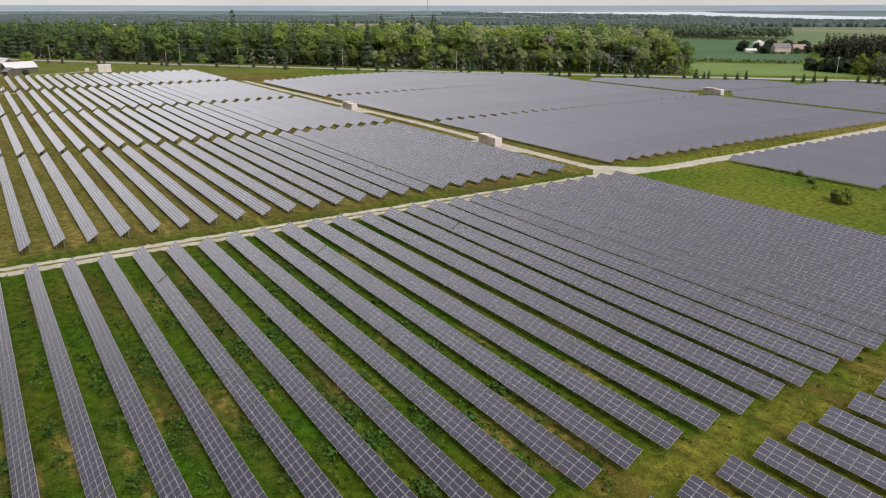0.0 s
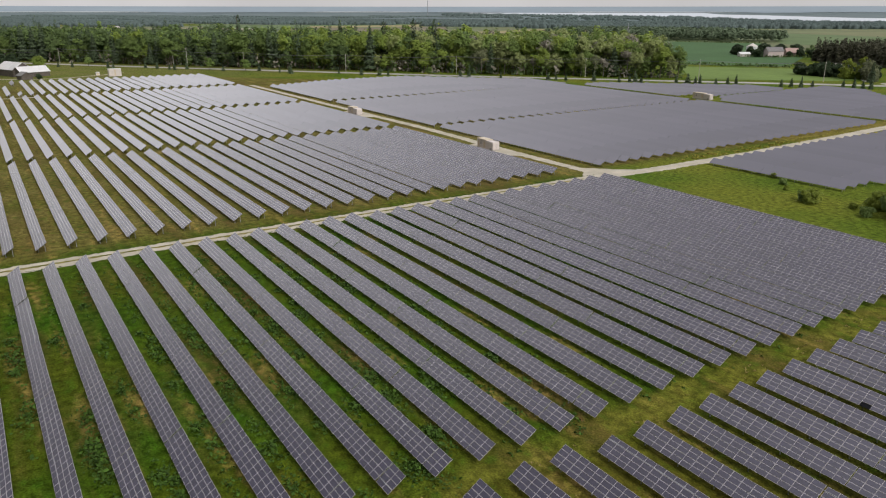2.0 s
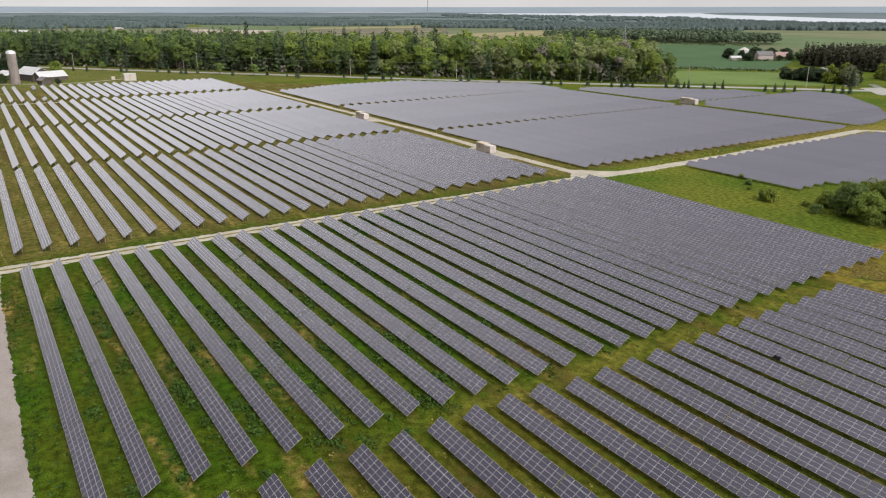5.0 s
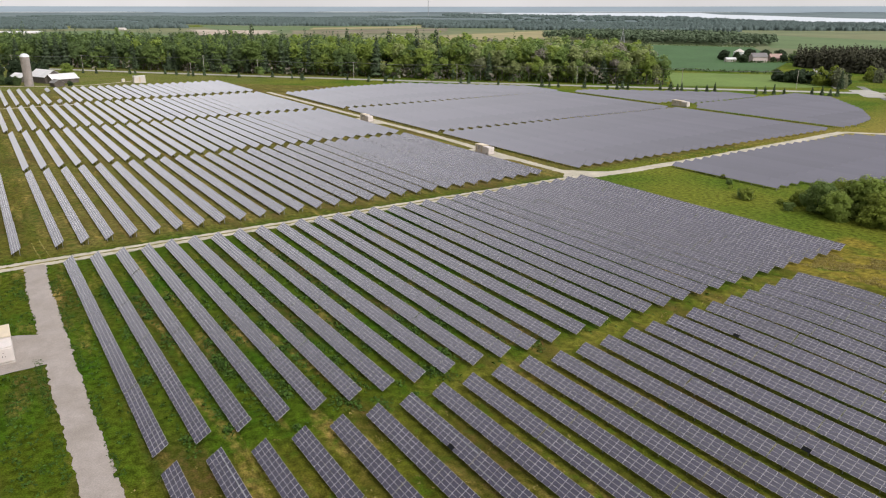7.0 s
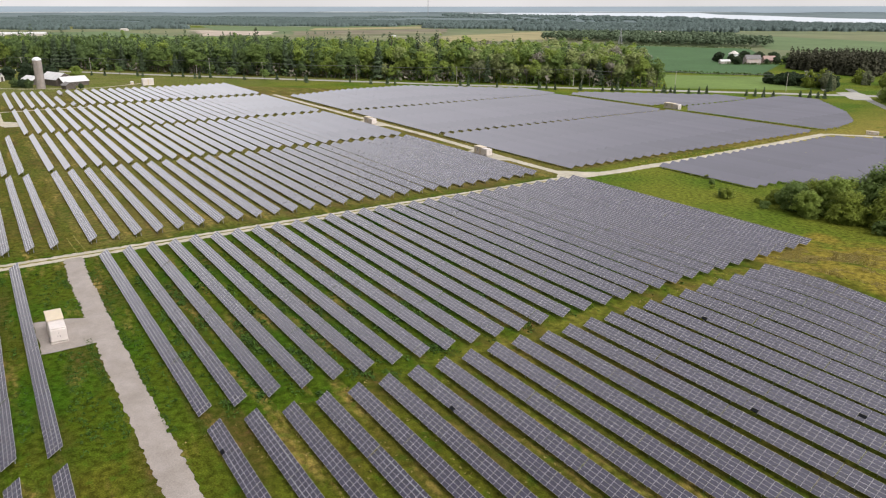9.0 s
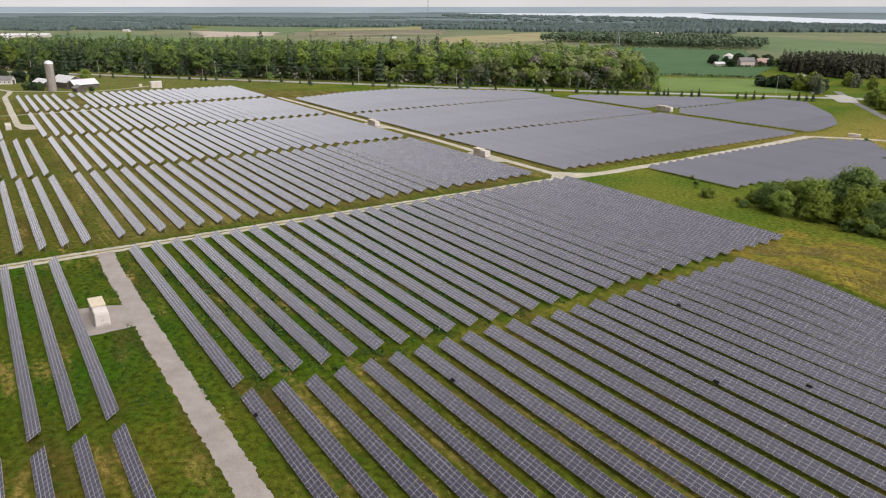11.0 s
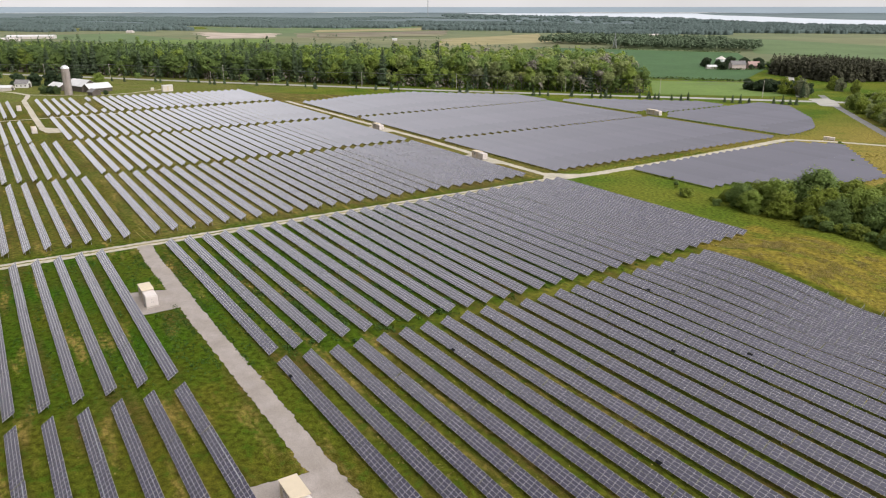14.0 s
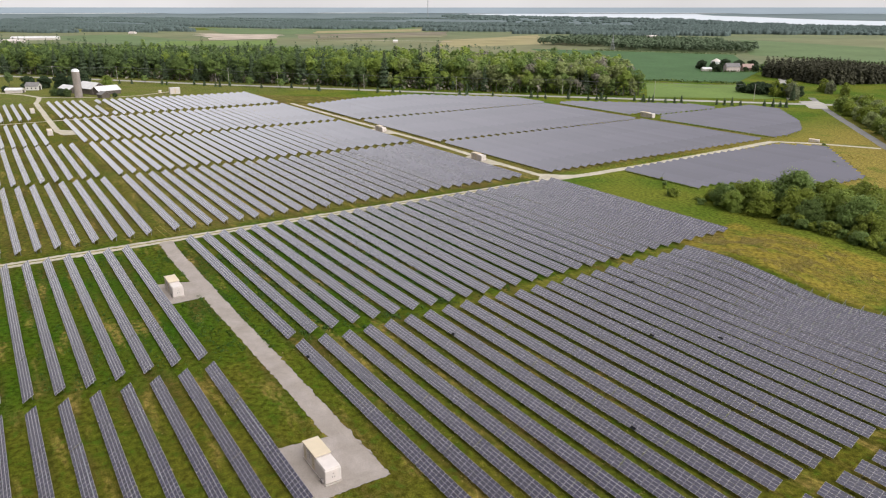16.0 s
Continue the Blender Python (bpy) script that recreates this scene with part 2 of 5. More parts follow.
BRICK = material("pink_brick", (0.40, 0.28, 0.25), 0.9, spread=0.12, scale=0.6)
SHINGLE = material("grey_shingles", (0.20, 0.19, 0.19), 0.9, spread=0.15, scale=0.6)
PANE = material("window_pane", (0.03, 0.035, 0.04), 0.1)
TIMBER = material("pole_timber", (0.44, 0.41, 0.37), 0.9, spread=0.12)
WIRE = material("wire", (0.20, 0.20, 0.21), 0.5, metal=0.5)
BARK = material("bark", (0.10, 0.08, 0.06), 0.95, spread=0.2, scale=1.5)
GREY_BARK = material("grey_bark", (0.22, 0.20, 0.18), 0.95, spread=0.2, scale=1.5)
LEAF = material("broad_leaves", (0.165, 0.232, 0.066), 0.75, island=0.12, each=0.2, spec=0.2, translucent=0.4)
LEAF_BRIGHT = material("bright_leaves", (0.220, 0.285, 0.060), 0.75, island=0.12, each=0.2, spec=0.2, translucent=0.4)
LEAF_DARK = material("deep_leaves", (0.114, 0.165, 0.058), 0.75, island=0.12, each=0.2, spec=0.2, translucent=0.35)
TWIG_GREY = material("grey_twigs", (0.20, 0.185, 0.145), 0.9, island=0.3, each=0.15)
SHADE_LEAF = material("shady_leaves", (0.042, 0.066, 0.030), 0.75, island=0.15, each=0.2, spec=0.2, translucent=0.3)
# part of this paleness is distance haze put into the leaf colour
PALE_LEAF = material("pale_hazed_leaves", (0.27, 0.31, 0.125), 0.75, island=0.12, each=0.18, spec=0.2, translucent=0.4)
NEEDLE = material("needles", (0.068, 0.097, 0.050), 0.8, island=0.2, each=0.2, spec=0.2)
TWIG = material("bare_twigs", (0.135, 0.150, 0.075), 0.9, island=0.35, each=0.15)
OLIVE_LEAF = material("willow_leaves", (0.205, 0.25, 0.042), 0.75, island=0.24, each=0.14, spec=0.2, translucent=0.4)
WEED = material("weeds", (0.046, 0.092, 0.012), 0.85, island=0.45, spec=0.2)
STRAW_TUFT = material("dry_grass", (0.29, 0.235, 0.085), 0.9, island=0.4, spec=0.2)
YELLOW = material("yellow_flowers", (0.25, 0.22, 0.03), 0.85, island=0.3)
CROP = material("green_crop", (0.056, 0.113, 0.042), 0.95, spread=0.12, scale=0.02, fine=0.15, fine_scale=0.3, spec=0.12)
# greens dulled in the colour itself to suggest haze over the farmland
PLAIN = material("hazed_farmland", (0.112, 0.146, 0.070), 0.95, spread=0.15, scale=0.006, fine=0.1, fine_scale=0.03, tint=(0.165, 0.168, 0.088), spec=0.12)
HAZED_PASTURE = material("hazed_pasture", (0.108, 0.155, 0.066), 0.95, spread=0.12, scale=0.01, fine=0.1, fine_scale=0.1, spec=0.12)
# the blue-grey of distance haze is painted into this colour
HAZED_PLAIN = material("hazed_plain", (0.125, 0.160, 0.165), 0.95, spread=0.1, scale=0.004, spec=0.12)
PASTURE = material("pasture", (0.125, 0.185, 0.046), 0.95, spread=0.15, scale=0.02, fine=0.1, fine_scale=0.3, spec=0.12)
BROWN_FIELD = material("ploughed_field", (0.165, 0.140, 0.105), 0.95, spread=0.2, scale=0.012, tint=(0.20, 0.19, 0.11), spec=0.12)
STUBBLE = material("tan_field", (0.27, 0.235, 0.12), 0.95, spread=0.15, scale=0.015, spec=0.12)
SAND = material("bare_sand", (0.38, 0.31, 0.25), 0.95, spread=0.25, scale=0.02)
# pale base colour stands in for the sky mirrored in the water
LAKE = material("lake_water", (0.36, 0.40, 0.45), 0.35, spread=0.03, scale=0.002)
FAR_GREEN = material("distant_woods", (0.120, 0.160, 0.098), 0.95, island=0.10, spec=0.1)
PLANTATION = material("plantation_pines", (0.074, 0.074, 0.050), 0.9, island=0.08, spec=0.1)
# these two colours carry the blue of distance haze
HAZED_WOODS = material("hazed_woods", (0.100, 0.132, 0.126), 0.95, island=0.07, spec=0.1)
HAZED_HILLS = material("hazed_hills", (0.26, 0.31, 0.35), 0.95, island=0.04, spread=0.05, scale=0.003, spec=0.0)

# ---------------------------------------------------------------- mesh helpers


def mesh_of(name, verts, faces, mats, index=None, smooth=False):
    me = bpy.data.meshes.new(name)
    verts = np.asarray(verts, float).reshape(-1, 3)
    if isinstance(faces, np.ndarray):
        k = faces.shape[1]
        me.vertices.add(len(verts))
        me.vertices.foreach_set("co", verts.ravel())
        me.loops.add(faces.size)
        me.loops.foreach_set("vertex_index", faces.ravel().astype(np.int32))
        me.polygons.add(len(faces))
        me.polygons.foreach_set("loop_start", np.arange(0, faces.size, k, dtype=np.int32))
        if index is not None:
            me.polygons.foreach_set("material_index", np.asarray(index, np.int32))
        me.update(calc_edges=True)
    else:
        me.from_pydata([tuple(v) for v in verts], [], faces)
        if index is not None:
            me.polygons.foreach_set("material_index", np.asarray(index, np.int32))
        me.update()
    for m in mats if isinstance(mats, (list, tuple)) else [mats]:
        me.materials.append(m)
    me.polygons.foreach_set("use_smooth", [smooth] * len(me.polygons))
    return me


def bm_mesh(name, bm, mats, smooth=False):
    bmesh.ops.recalc_face_normals(bm, faces=bm.faces)
    me = bpy.data.meshes.new(name)
    bm.to_mesh(me)
    bm.free()
    for m in mats if isinstance(mats, (list, tuple)) else [mats]:
        me.materials.append(m)
    if smooth:
        me.polygons.foreach_set("use_smooth", [True] * len(me.polygons))
    return me


def part(name, me, parent, label="", at=None, kind=""):
    ob = new(name, me)
    ob.parent = parent
    if at is not None:
        ob.matrix_basis = at
    return tagged(ob, label=label, kind=kind)


def thing(name, at, label, category, group="", kind=""):
    ob = new(name)
    ob.empty_display_size = 0.5
    ob.matrix_basis = at if isinstance(at, Matrix) else pose(*at)
    return tagged(ob, label, category, group, kind)


def box(bm, x0, y0, z0, x1, y1, z1, bevel=0.0):
    made = bmesh.ops.create_cube(bm, size=1.0)["verts"]
    bmesh.ops.scale(bm, vec=(x1 - x0, y1 - y0, z1 - z0), verts=made)
    bmesh.ops.translate(bm, vec=((x0 + x1) / 2, (y0 + y1) / 2, (z0 + z1) / 2), verts=made)
    if bevel:
        edges = list({e for v in made for e in v.link_edges})
        bmesh.ops.bevel(bm, geom=edges, offset=bevel, segments=1, affect="EDGES")


def box_mesh(name, x0, y0, z0, x1, y1, z1, mat, bevel=0.0):
    bm = bmesh.new()
    box(bm, x0, y0, z0, x1, y1, z1, bevel)
    return bm_mesh(name, bm, mat)


def cone(bm, r0, r1, h, at=None, seg=10):
    bmesh.ops.create_cone(bm, cap_ends=True, segments=seg, radius1=r0, radius2=max(r1, 1e-4), depth=h, matrix=(at or Matrix()) @ pose(0, 0, h / 2))


def smoothstep(a, b, v):
    k = np.clip((v - a) / (b - a), 0, 1)
    return k * k * (3 - 2 * k)


def height(x, y):
    """Lie of the land: level over the park, a hollow and a low swell beside the second tier; the far rise is shaped to
    fit the camera's view.
    """
    x, y = np.asarray(x, float), np.asarray(y, float)
    dip = -1.75 * np.exp(-((x + 83) / 15) ** 2 - ((y - 170) / 24) ** 2) + 1.6 * np.exp(-((x + 115) / 16) ** 2 - ((y - 192) / 35) ** 2) * smoothstep(-133, -127, x)
    r = np.hypot(x + 40, y - 30)
    far = 24 * smoothstep(2600, 4400, r) + 44 * smoothstep(4350, 4900, r)
    return dip + far


def shore(ratio):
    """Distance ahead at which the lake begins, for a ratio of sideways over ahead."""
    return np.interp(ratio, [0.03, 0.1, 0.19, 0.25, 0.31, 0.38, 0.46, 0.52, 0.58, 1.1], [4420, 4060, 3900, 3720, 3560, 3170, 2870, 2720, 2610, 2350])


# ---------------------------------------------------------------- ground and roads
def ground():
    near = np.arange(-240, 61, 6.0)
    out = np.array([75, 95, 130, 180, 250, 350, 480, 650, 850, 1100, 1400, 1750, 2150, 2600, 3000, 3400, 3800, 4200, 4400, 4600, 4800, 5000, 5400], float)
    xs = np.concatenate([-240 - (out[::-1] - 60), near, out])
    near_y = np.arange(-20, 261, 6.0)
    ys = np.concatenate([-20 - (out[::-1] - 60), near_y, 256 + (out - 60)])
    gx, gy = np.meshgrid(xs, ys, indexing="ij")
    # the farmland sheets lie over the ground beyond 2.9 km
    v = np.stack([gx, gy, height(gx, gy) - 40 * smoothstep(3100, 3700, np.hypot(gx + 40, gy - 30))], -1).reshape(-1, 3)
    n, k = len(xs), len(ys)
    i, j = np.meshgrid(np.arange(n - 1), np.arange(k - 1), indexing="ij")
    a = (i * k + j).ravel()
    f = np.stack([a, a + k, a + k + 1, a + 1], 1)
    tagged(new("ground", mesh_of("ground", v, f, MEADOW, smooth=True)), "green and straw-coloured meadow grass under the solar park", "ground", kind="structure")


ground()


def strip(name, pts, width, mat, label, z=0.03, ragged=0.14, seed=1):
    """A road laid along a line, with slightly ragged edges and a low crown."""
    rng = np.random.default_rng(seed)
    pts = np.array(pts, float)
    seg = np.hypot(*np.diff(pts, axis=0).T)
    s = np.concatenate([[0], np.cumsum(seg)])
    t = np.arange(0, s[-1] + 0.01, 0.4 if s[-1] < 500 else 6.0)
    x, y = np.interp(t, s, pts[:, 0]), np.interp(t, s, pts[:, 1])
    dx, dy = np.gradient(x), np.gradient(y)
    ln = np.hypot(dx, dy) + 1e-9
    nx, ny = -dy / ln, dx / ln
    rows = []
    for side, lift in ((-1, 0.0), (-0.8, 0.025), (0, 0.03), (0.8, 0.025), (1, 0.0)):
        wob = (np.convolve(rng.normal(0, ragged * 1.7, len(t)), (0.2, 0.6, 0.2), "same") if abs(side) == 1 else 0) + 0.08 * np.sin(t * 0.13 + seed)
        off = side * width / 2 + wob
        px, py = x + nx * off, y + ny * off
        rows.append(np.stack([px, py, height(px, py) + z + lift], -1))
    v = np.stack(rows, 1)
    n, k = v.shape[:2]
    i, j = np.meshgrid(np.arange(n - 1), np.arange(k - 1), indexing="ij")
    a = (i * k + j).ravel()
    f = np.stack([a, a + k, a + k + 1, a + 1], 1)
    return tagged(new(name, mesh_of(name, v.reshape(-1, 3), f, mat, smooth=True)), label, "road", kind="structure")


def patch(name, pts, mat, label, z=0.05, category="field", ragged=0.0, seed=2, step=3.0):
    """A flat piece of ground with its own cover, its outline following the corners given."""
    rng = np.random.default_rng(seed)
    out = []
    for (x0, y0), (x1, y1) in zip(pts, pts[1:] + pts[:1]):
        n = max(1, int(math.hypot(x1 - x0, y1 - y0) / step))
        for q in range(n):
            e = rng.normal(0, ragged, 2) if ragged else (0, 0)
            out.append((x0 + (x1 - x0) * q / n + e[0], y0 + (y1 - y0) * q / n + e[1]))
    bm = bmesh.new()
    bm.faces.new([bm.verts.new((x, y, float(height(x, y)) + z)) for x, y in out])
    bmesh.ops.triangulate(bm, faces=bm.faces)
    for f in bm.faces:
        f.normal_update()
        if f.normal.z < 0:
            f.normal_flip()
    me = bpy.data.meshes.new(name)
    bm.to_mesh(me)
    bm.free()
    me.materials.append(mat)
    return tagged(new(name, me), label, category, kind="structure")


VERGE = material("track_grass", (0.115, 0.120, 0.022), 0.95, spread=0.25, scale=0.8, fine=0.25, fine_scale=5, tint=(0.24, 0.20, 0.07), spec=0.05)
strip("track_main", [(-222.3, -60), (-222.3, 190), (-221.6, 202), (-220.6, 216), (-220.5, 238), (-221, 261), (-222.6, 293), (-224.4, 327), (-226.0, 348), (-226.2, 356)], 4.6, TRACK, "pale gravel service track crossing the solar park", seed=1)
strip("track_lane", [(-221, 199.0), (-232, 197.8), (-246, 197.6), (-269, 198.2), (-314, 200.0), (-356, 199.7), (-400, 199.6), (-520, 199.6)], 3.4, TRACK, "pale gravel lane between two blocks of panels", z=0.035, seed=2)
strip("track_drive", [(-221, 41.9), (-205, 41.3), (-150, 41.35), (-112, 41.8), (-96, 41.8), (-82.6, 41.6)], 4.0, GRAVEL, "wide gravel drive between the panel rows", z=0.04, ragged=0.12, seed=3)
strip("track_gate", [(-226.4, 352), (-224.6, 357.4), (-219.5, 361), (-213, 366.8), (-205.6, 371.5), (-184, 383)], 3.8, TRACK, "gravel track to the gate", z=0.04, seed=4)
strip("wheel_rut", [(-225, 45.2), (-232, 44.7), (-241, 44.3)], 0.26, VERGE, "pale wheel rut in the grass", z=0.03, ragged=0.05, seed=31)
strip("wheel_rut_2", [(-225, 43.4), (-232, 42.9), (-239, 42.6)], 0.26, VERGE, "pale wheel rut in the grass", z=0.03, ragged=0.05, seed=32)
strip("track_main_crown", [(-222.3, -60), (-222.3, 190)], 0.75, VERGE, "grassy crown between the wheel tracks", z=0.075, ragged=0.16, seed=41)
patch("track_fork", [(-233, 199.3), (-226, 206.5), (-221.5, 213), (-219, 205), (-220, 194), (-225, 192.5), (-229, 196.4)], TRACK, "pale gravel fork where two tracks meet", 0.05, "track", 0.25, 43, 1.5)
patch("gravel_pad_1", [(-98.3, 31.5), (-82.3, 31.8), (-82.4, 43.9), (-94, 43.6), (-97, 39.8)], GRAVEL, "gravel pad round the inverter shelter", 0.065, "gravel pad", 0.10, 5, 0.5)
patch("gravel_pad_2", [(-185, 30.8), (-169.5, 31.2), (-169.8, 40.0), (-182, 40.3), (-183.5, 36.5)], GRAVEL, "gravel pad round the inverter shelter", 0.07, "gravel pad", 0.12, 6, 1.2)
patch("gravel_pad_3", [(-280, 191.0), (-261, 191.5), (-256, 196.6), (-282, 197.0)], TRACK, "gravel pad beside the lane", 0.06, "gravel pad", 0.12, 7, 1.2)
patch("gravel_pad_4", [(-379, 192.0), (-361, 192.0), (-357, 198.0), (-381, 198.0)], TRACK, "gravel pad beside the lane", 0.06, "gravel pad", 0.12, 8, 1.2)
strip("farm_lane", [(-830, -20), (-740, 8), (-709, 24), (-690, 36), (-664, 44.5), (-640, 42), (-621, 38.8), (-578, 38.6), (-516, 38), (-469, 38), (-456, 40)], 3.4, TRACK, "gravel farm lane bending into the park", z=0.05, seed=9)
strip("farm_lane_north", [(-666, 43.5), (-652, 59), (-641, 78), (-633, 97), (-634, 113), (-648, 138), (-662, 152)], 2.6, TRACK, "narrow gravel lane between the farm and the panels", z=0.06, seed=10)
strip("aisle_path", [(-516.5, 8), (-516.5, 84)], 1.9, TRACK, "thin worn path along the aisle between two tiers", z=0.045, ragged=0.2, seed=44)
patch("gravel_pad_5", [(-476, 38.5), (-453, 39), (-452, 48), (-468, 47)], TRACK, "gravel turning pad by the panels", 0.08, "gravel pad", 0.15, 11, 1.5)
ROAD_LINE = [(-1250, -250), (-1020, -66), (-893, 35), (-799, 112), (-756, 143), (-713, 176), (-658, 220), (-592, 273), (-550, 307), (-511, 338), (-441, 399.8), (-317, 511), (-285, 540)]
strip("road_public", ROAD_LINE, 10.0, SHOULDER, "pale two-lane country road along the woods", z=0.06, ragged=0.1, seed=12)
strip("road_lane", ROAD_LINE, 6.2, ASPHALT, "worn asphalt of the country road", z=0.09, ragged=0.03, seed=12)
strip("road_side", [(-330, 560), (-308, 533), (-280, 498), (-224.5, 434), (-187.4, 391.4), (-120, 316)], 4.8, SIDE_ROAD, "grey asphalt side road beside the hedge", z=0.12, ragged=0.1, seed=13)
patch("junction", [(-321, 530), (-310, 516), (-292, 498), (-283, 504), (-293, 520), (-304, 534), (-315, 543)], SHOULDER, "pale paved road junction", 0.16, "road", 0.4, 14, 4)
strip("farmhouse_drive", [(-330, 535), (-380, 600), (-440, 690), (-478, 745)], 7.0, SHOULDER, "pale gravel drive to the farmhouse", z=0.1, seed=15)

patch("field_crop", [(-1010, 830), (-712, 982), (-500, 737), (-437, 614), (-500, 560), (-600, 590)], CROP, "dark green crop field with a hedge line", 0.4, seed=20, step=30)
patch("field_pasture", [(-484, 541), (-424, 596), (-376, 556), (-340, 552), (-345, 520), (-404, 455)], PASTURE, "bright green pasture beside the road", 0.12, seed=21, step=30)
patch("field_far_green", [(-1056, 1470), (-692, 1377), (-470, 960), (-646, 995), (-691, 993)], HAZED_PASTURE, "pale green field beyond the pines", 0.3, seed=22, step=60)
patch("field_tan", [(-1383, 883), (-1536, 1292), (-1120, 958), (-1141, 729)], STUBBLE, "tan stubble field behind the woods", 0.3, seed=23, step=60, ragged=6)
patch("field_sand", [(-2115, 554), (-1904, 719), (-1641, 592), (-1683, 470)], SAND, "bare sandy pit far behind the woods", 0.8, seed=24, step=40, ragged=9)
patch("field_brown", [(-1888, 744), (-1867, 1213), (-1509, 980), (-1606, 646)], BROWN_FIELD, "brown ploughed field far behind the woods", 0.9, seed=25, step=60, ragged=6)
patch("field_pale", [(-2126, 911), (-2167, 1430), (-1927, 1272), (-1938, 830)], STUBBLE, "dry tan strip field far behind the woods", 1.0, seed=28, step=60, ragged=6)
patch("field_olive", [(-1652, 360), (-1576, 581), (-1335, 502), (-1460, 307)], PASTURE, "green field beyond the woods", 0.6, seed=29, step=60, ragged=5)
strip("pit_road", [(-1530, 640), (-1503, 696), (-1383, 805), (-1300, 860)], 9.0, SAND, "pale dirt road behind the woods", z=1.1, seed=33)
strip("far_road", [(-2720, 690), (-2645, 752), (-2406, 929), (-2330, 990)], 12.0, SHOULDER, "pale road far across the plain", z=1.2, seed=34)
patch("field_green_far", [(-2100, 110), (-2162, 363), (-1586, 428), (-1441, 297)], HAZED_PASTURE, "green field far behind the woods", 0.3, seed=26, step=60)
patch("field_green_farther", [(-2641, 718), (-2510, 1450), (-1801, 1132), (-1959, 589)], HAZED_PASTURE, "pale green fields on the far plain", 0.5, seed=27, step=90)


def lake():
    """Far sheet of water, tilted, its two uneven shores fitted to the camera's view; ratio is sideways over ahead, from
    the camera's last spot.
    """
    ratio = np.linspace(0.03, 1.15, 90)
    near = shore(ratio) + 40 * np.sin(ratio * 23) + 25 * np.sin(ratio * 61)
    end = np.interp(ratio, [0.0, 0.25, 0.31, 0.37, 0.45, 0.52, 0.58, 0.7, 1.1], [4560, 4560, 4480, 4130, 3610, 3300, 3150, 2950, 2600]) + 20 * np.sin(ratio * 9 + 1)
    end = np.maximum(np.minimum(end, 4560 / np.hypot(1, ratio)), near + 60)
    ahead, side = np.array([-math.sin(radians(57.2)), math.cos(radians(57.2))]), np.array([math.cos(radians(57.2)), math.sin(radians(57.2))])
    rows = []
    for k in np.linspace(0, 1, 16):
        d = near + (end - near) * k
        xy = d[:, None] * (ahead + ratio[:, None] * side)
        rows.append(np.c_[xy, height(xy[:, 0], xy[:, 1]) + 1.6])
    v = np.stack(rows, 1)
    n, k = v.shape[:2]
    i, j = np.meshgrid(np.arange(n - 1), np.arange(k - 1), indexing="ij")
    a = (i * k + j).ravel()
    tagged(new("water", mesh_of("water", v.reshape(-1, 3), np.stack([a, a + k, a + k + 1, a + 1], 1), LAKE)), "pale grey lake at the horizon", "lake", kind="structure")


lake()


def plain(name, d0, d1, mat, lift, label):
    """A broad sector of far land, following the lie of the ground."""
    ratio = np.linspace(-1.1, 1.25, 60)
    ahead, side = np.array([-math.sin(radians(57.2)), math.cos(radians(57.2))]), np.array([math.cos(radians(57.2)), math.sin(radians(57.2))])
    rows = []
    for k in np.linspace(0, 1, 24):
        d = d0 + (d1 - d0) * k + (25 * np.sin(ratio * 17 + d0) + 15 * np.sin(ratio * 41) if k == 0 else 0)
        xy = (d / np.hypot(1, ratio))[:, None] * (ahead + ratio[:, None] * side)
        rows.append(np.c_[xy, height(xy[:, 0], xy[:, 1]) + lift])
    v = np.stack(rows, 1)
    n, k = v.shape[:2]
    i, j = np.meshgrid(np.arange(n - 1), np.arange(k - 1), indexing="ij")
    a = (i * k + j).ravel()
    tagged(new(name, mesh_of(name, v.reshape(-1, 3), np.stack([a, a + k, a + k + 1, a + 1], 1), mat, smooth=True)), label, "farmland", kind="structure")


plain("farmland_mid", 1010, 3000, PLAIN, 0.18, "farmland behind the woods, greyed by painted haze")
plain("farmland_far", 2950, 4600, HAZED_PLAIN, 0.55, "farmland towards the horizon with blue haze painted in")
plain("hills", 4590, 4930, HAZED_HILLS, 2.2, "hills along the horizon with blue haze painted in")

# ---------------------------------------------------------------- solar panels
MOD_L, MOD_W, GAP, TILT, LOW = 1.145, 0.552, 0.022, radians(33.2), 0.70
COL = MOD_L + GAP
SLANT = 4 * (MOD_W + GAP) - GAP
TABLE = 14  # columns on one table
UP = np.array([0, math.cos(TILT), math.sin(TILT)])
OUT = np.array([0, -math.sin(TILT), math.cos(TILT)])


def module_arrays(rim=0.021):
    """One framed module lying at the origin: x along the row, up the slope, thickness downwards."""
    a, b = MOD_L, MOD_W
    t = 0.035
    pts = [(0, 0, 0), (a, 0, 0), (a, b, 0), (0, b, 0), (rim, rim, 0), (a - rim, rim, 0), (a - rim, b - rim, 0), (rim, b - rim, 0), (0, 0, -t), (a, 0, -t), (a, b, -t), (0, b, -t)]
    faces = [(4, 5, 6, 7), (0, 1, 5, 4), (1, 2, 6, 5), (2, 3, 7, 6), (3, 0, 4, 7), (0, 8, 9, 1), (1, 9, 10, 2), (2, 10, 11, 3), (3, 11, 8, 0), (8, 11, 10, 9)]
    return np.array(pts, float), np.array(faces), np.array([0, 1, 1, 1, 1, 1, 1, 1, 1, 2])


MOD_V, MOD_F, MOD_I = module_arrays()


def slope(p):
    """From along / up-slope / out coordinates to row coordinates, low edge in front."""
    p = np.asarray(p, float)
    base = np.array([0, -SLANT * math.cos(TILT) / 2, LOW])
    return base + p[..., :1] * np.array([1, 0, 0]) + p[..., 1:2] * UP + p[..., 2:3] * OUT


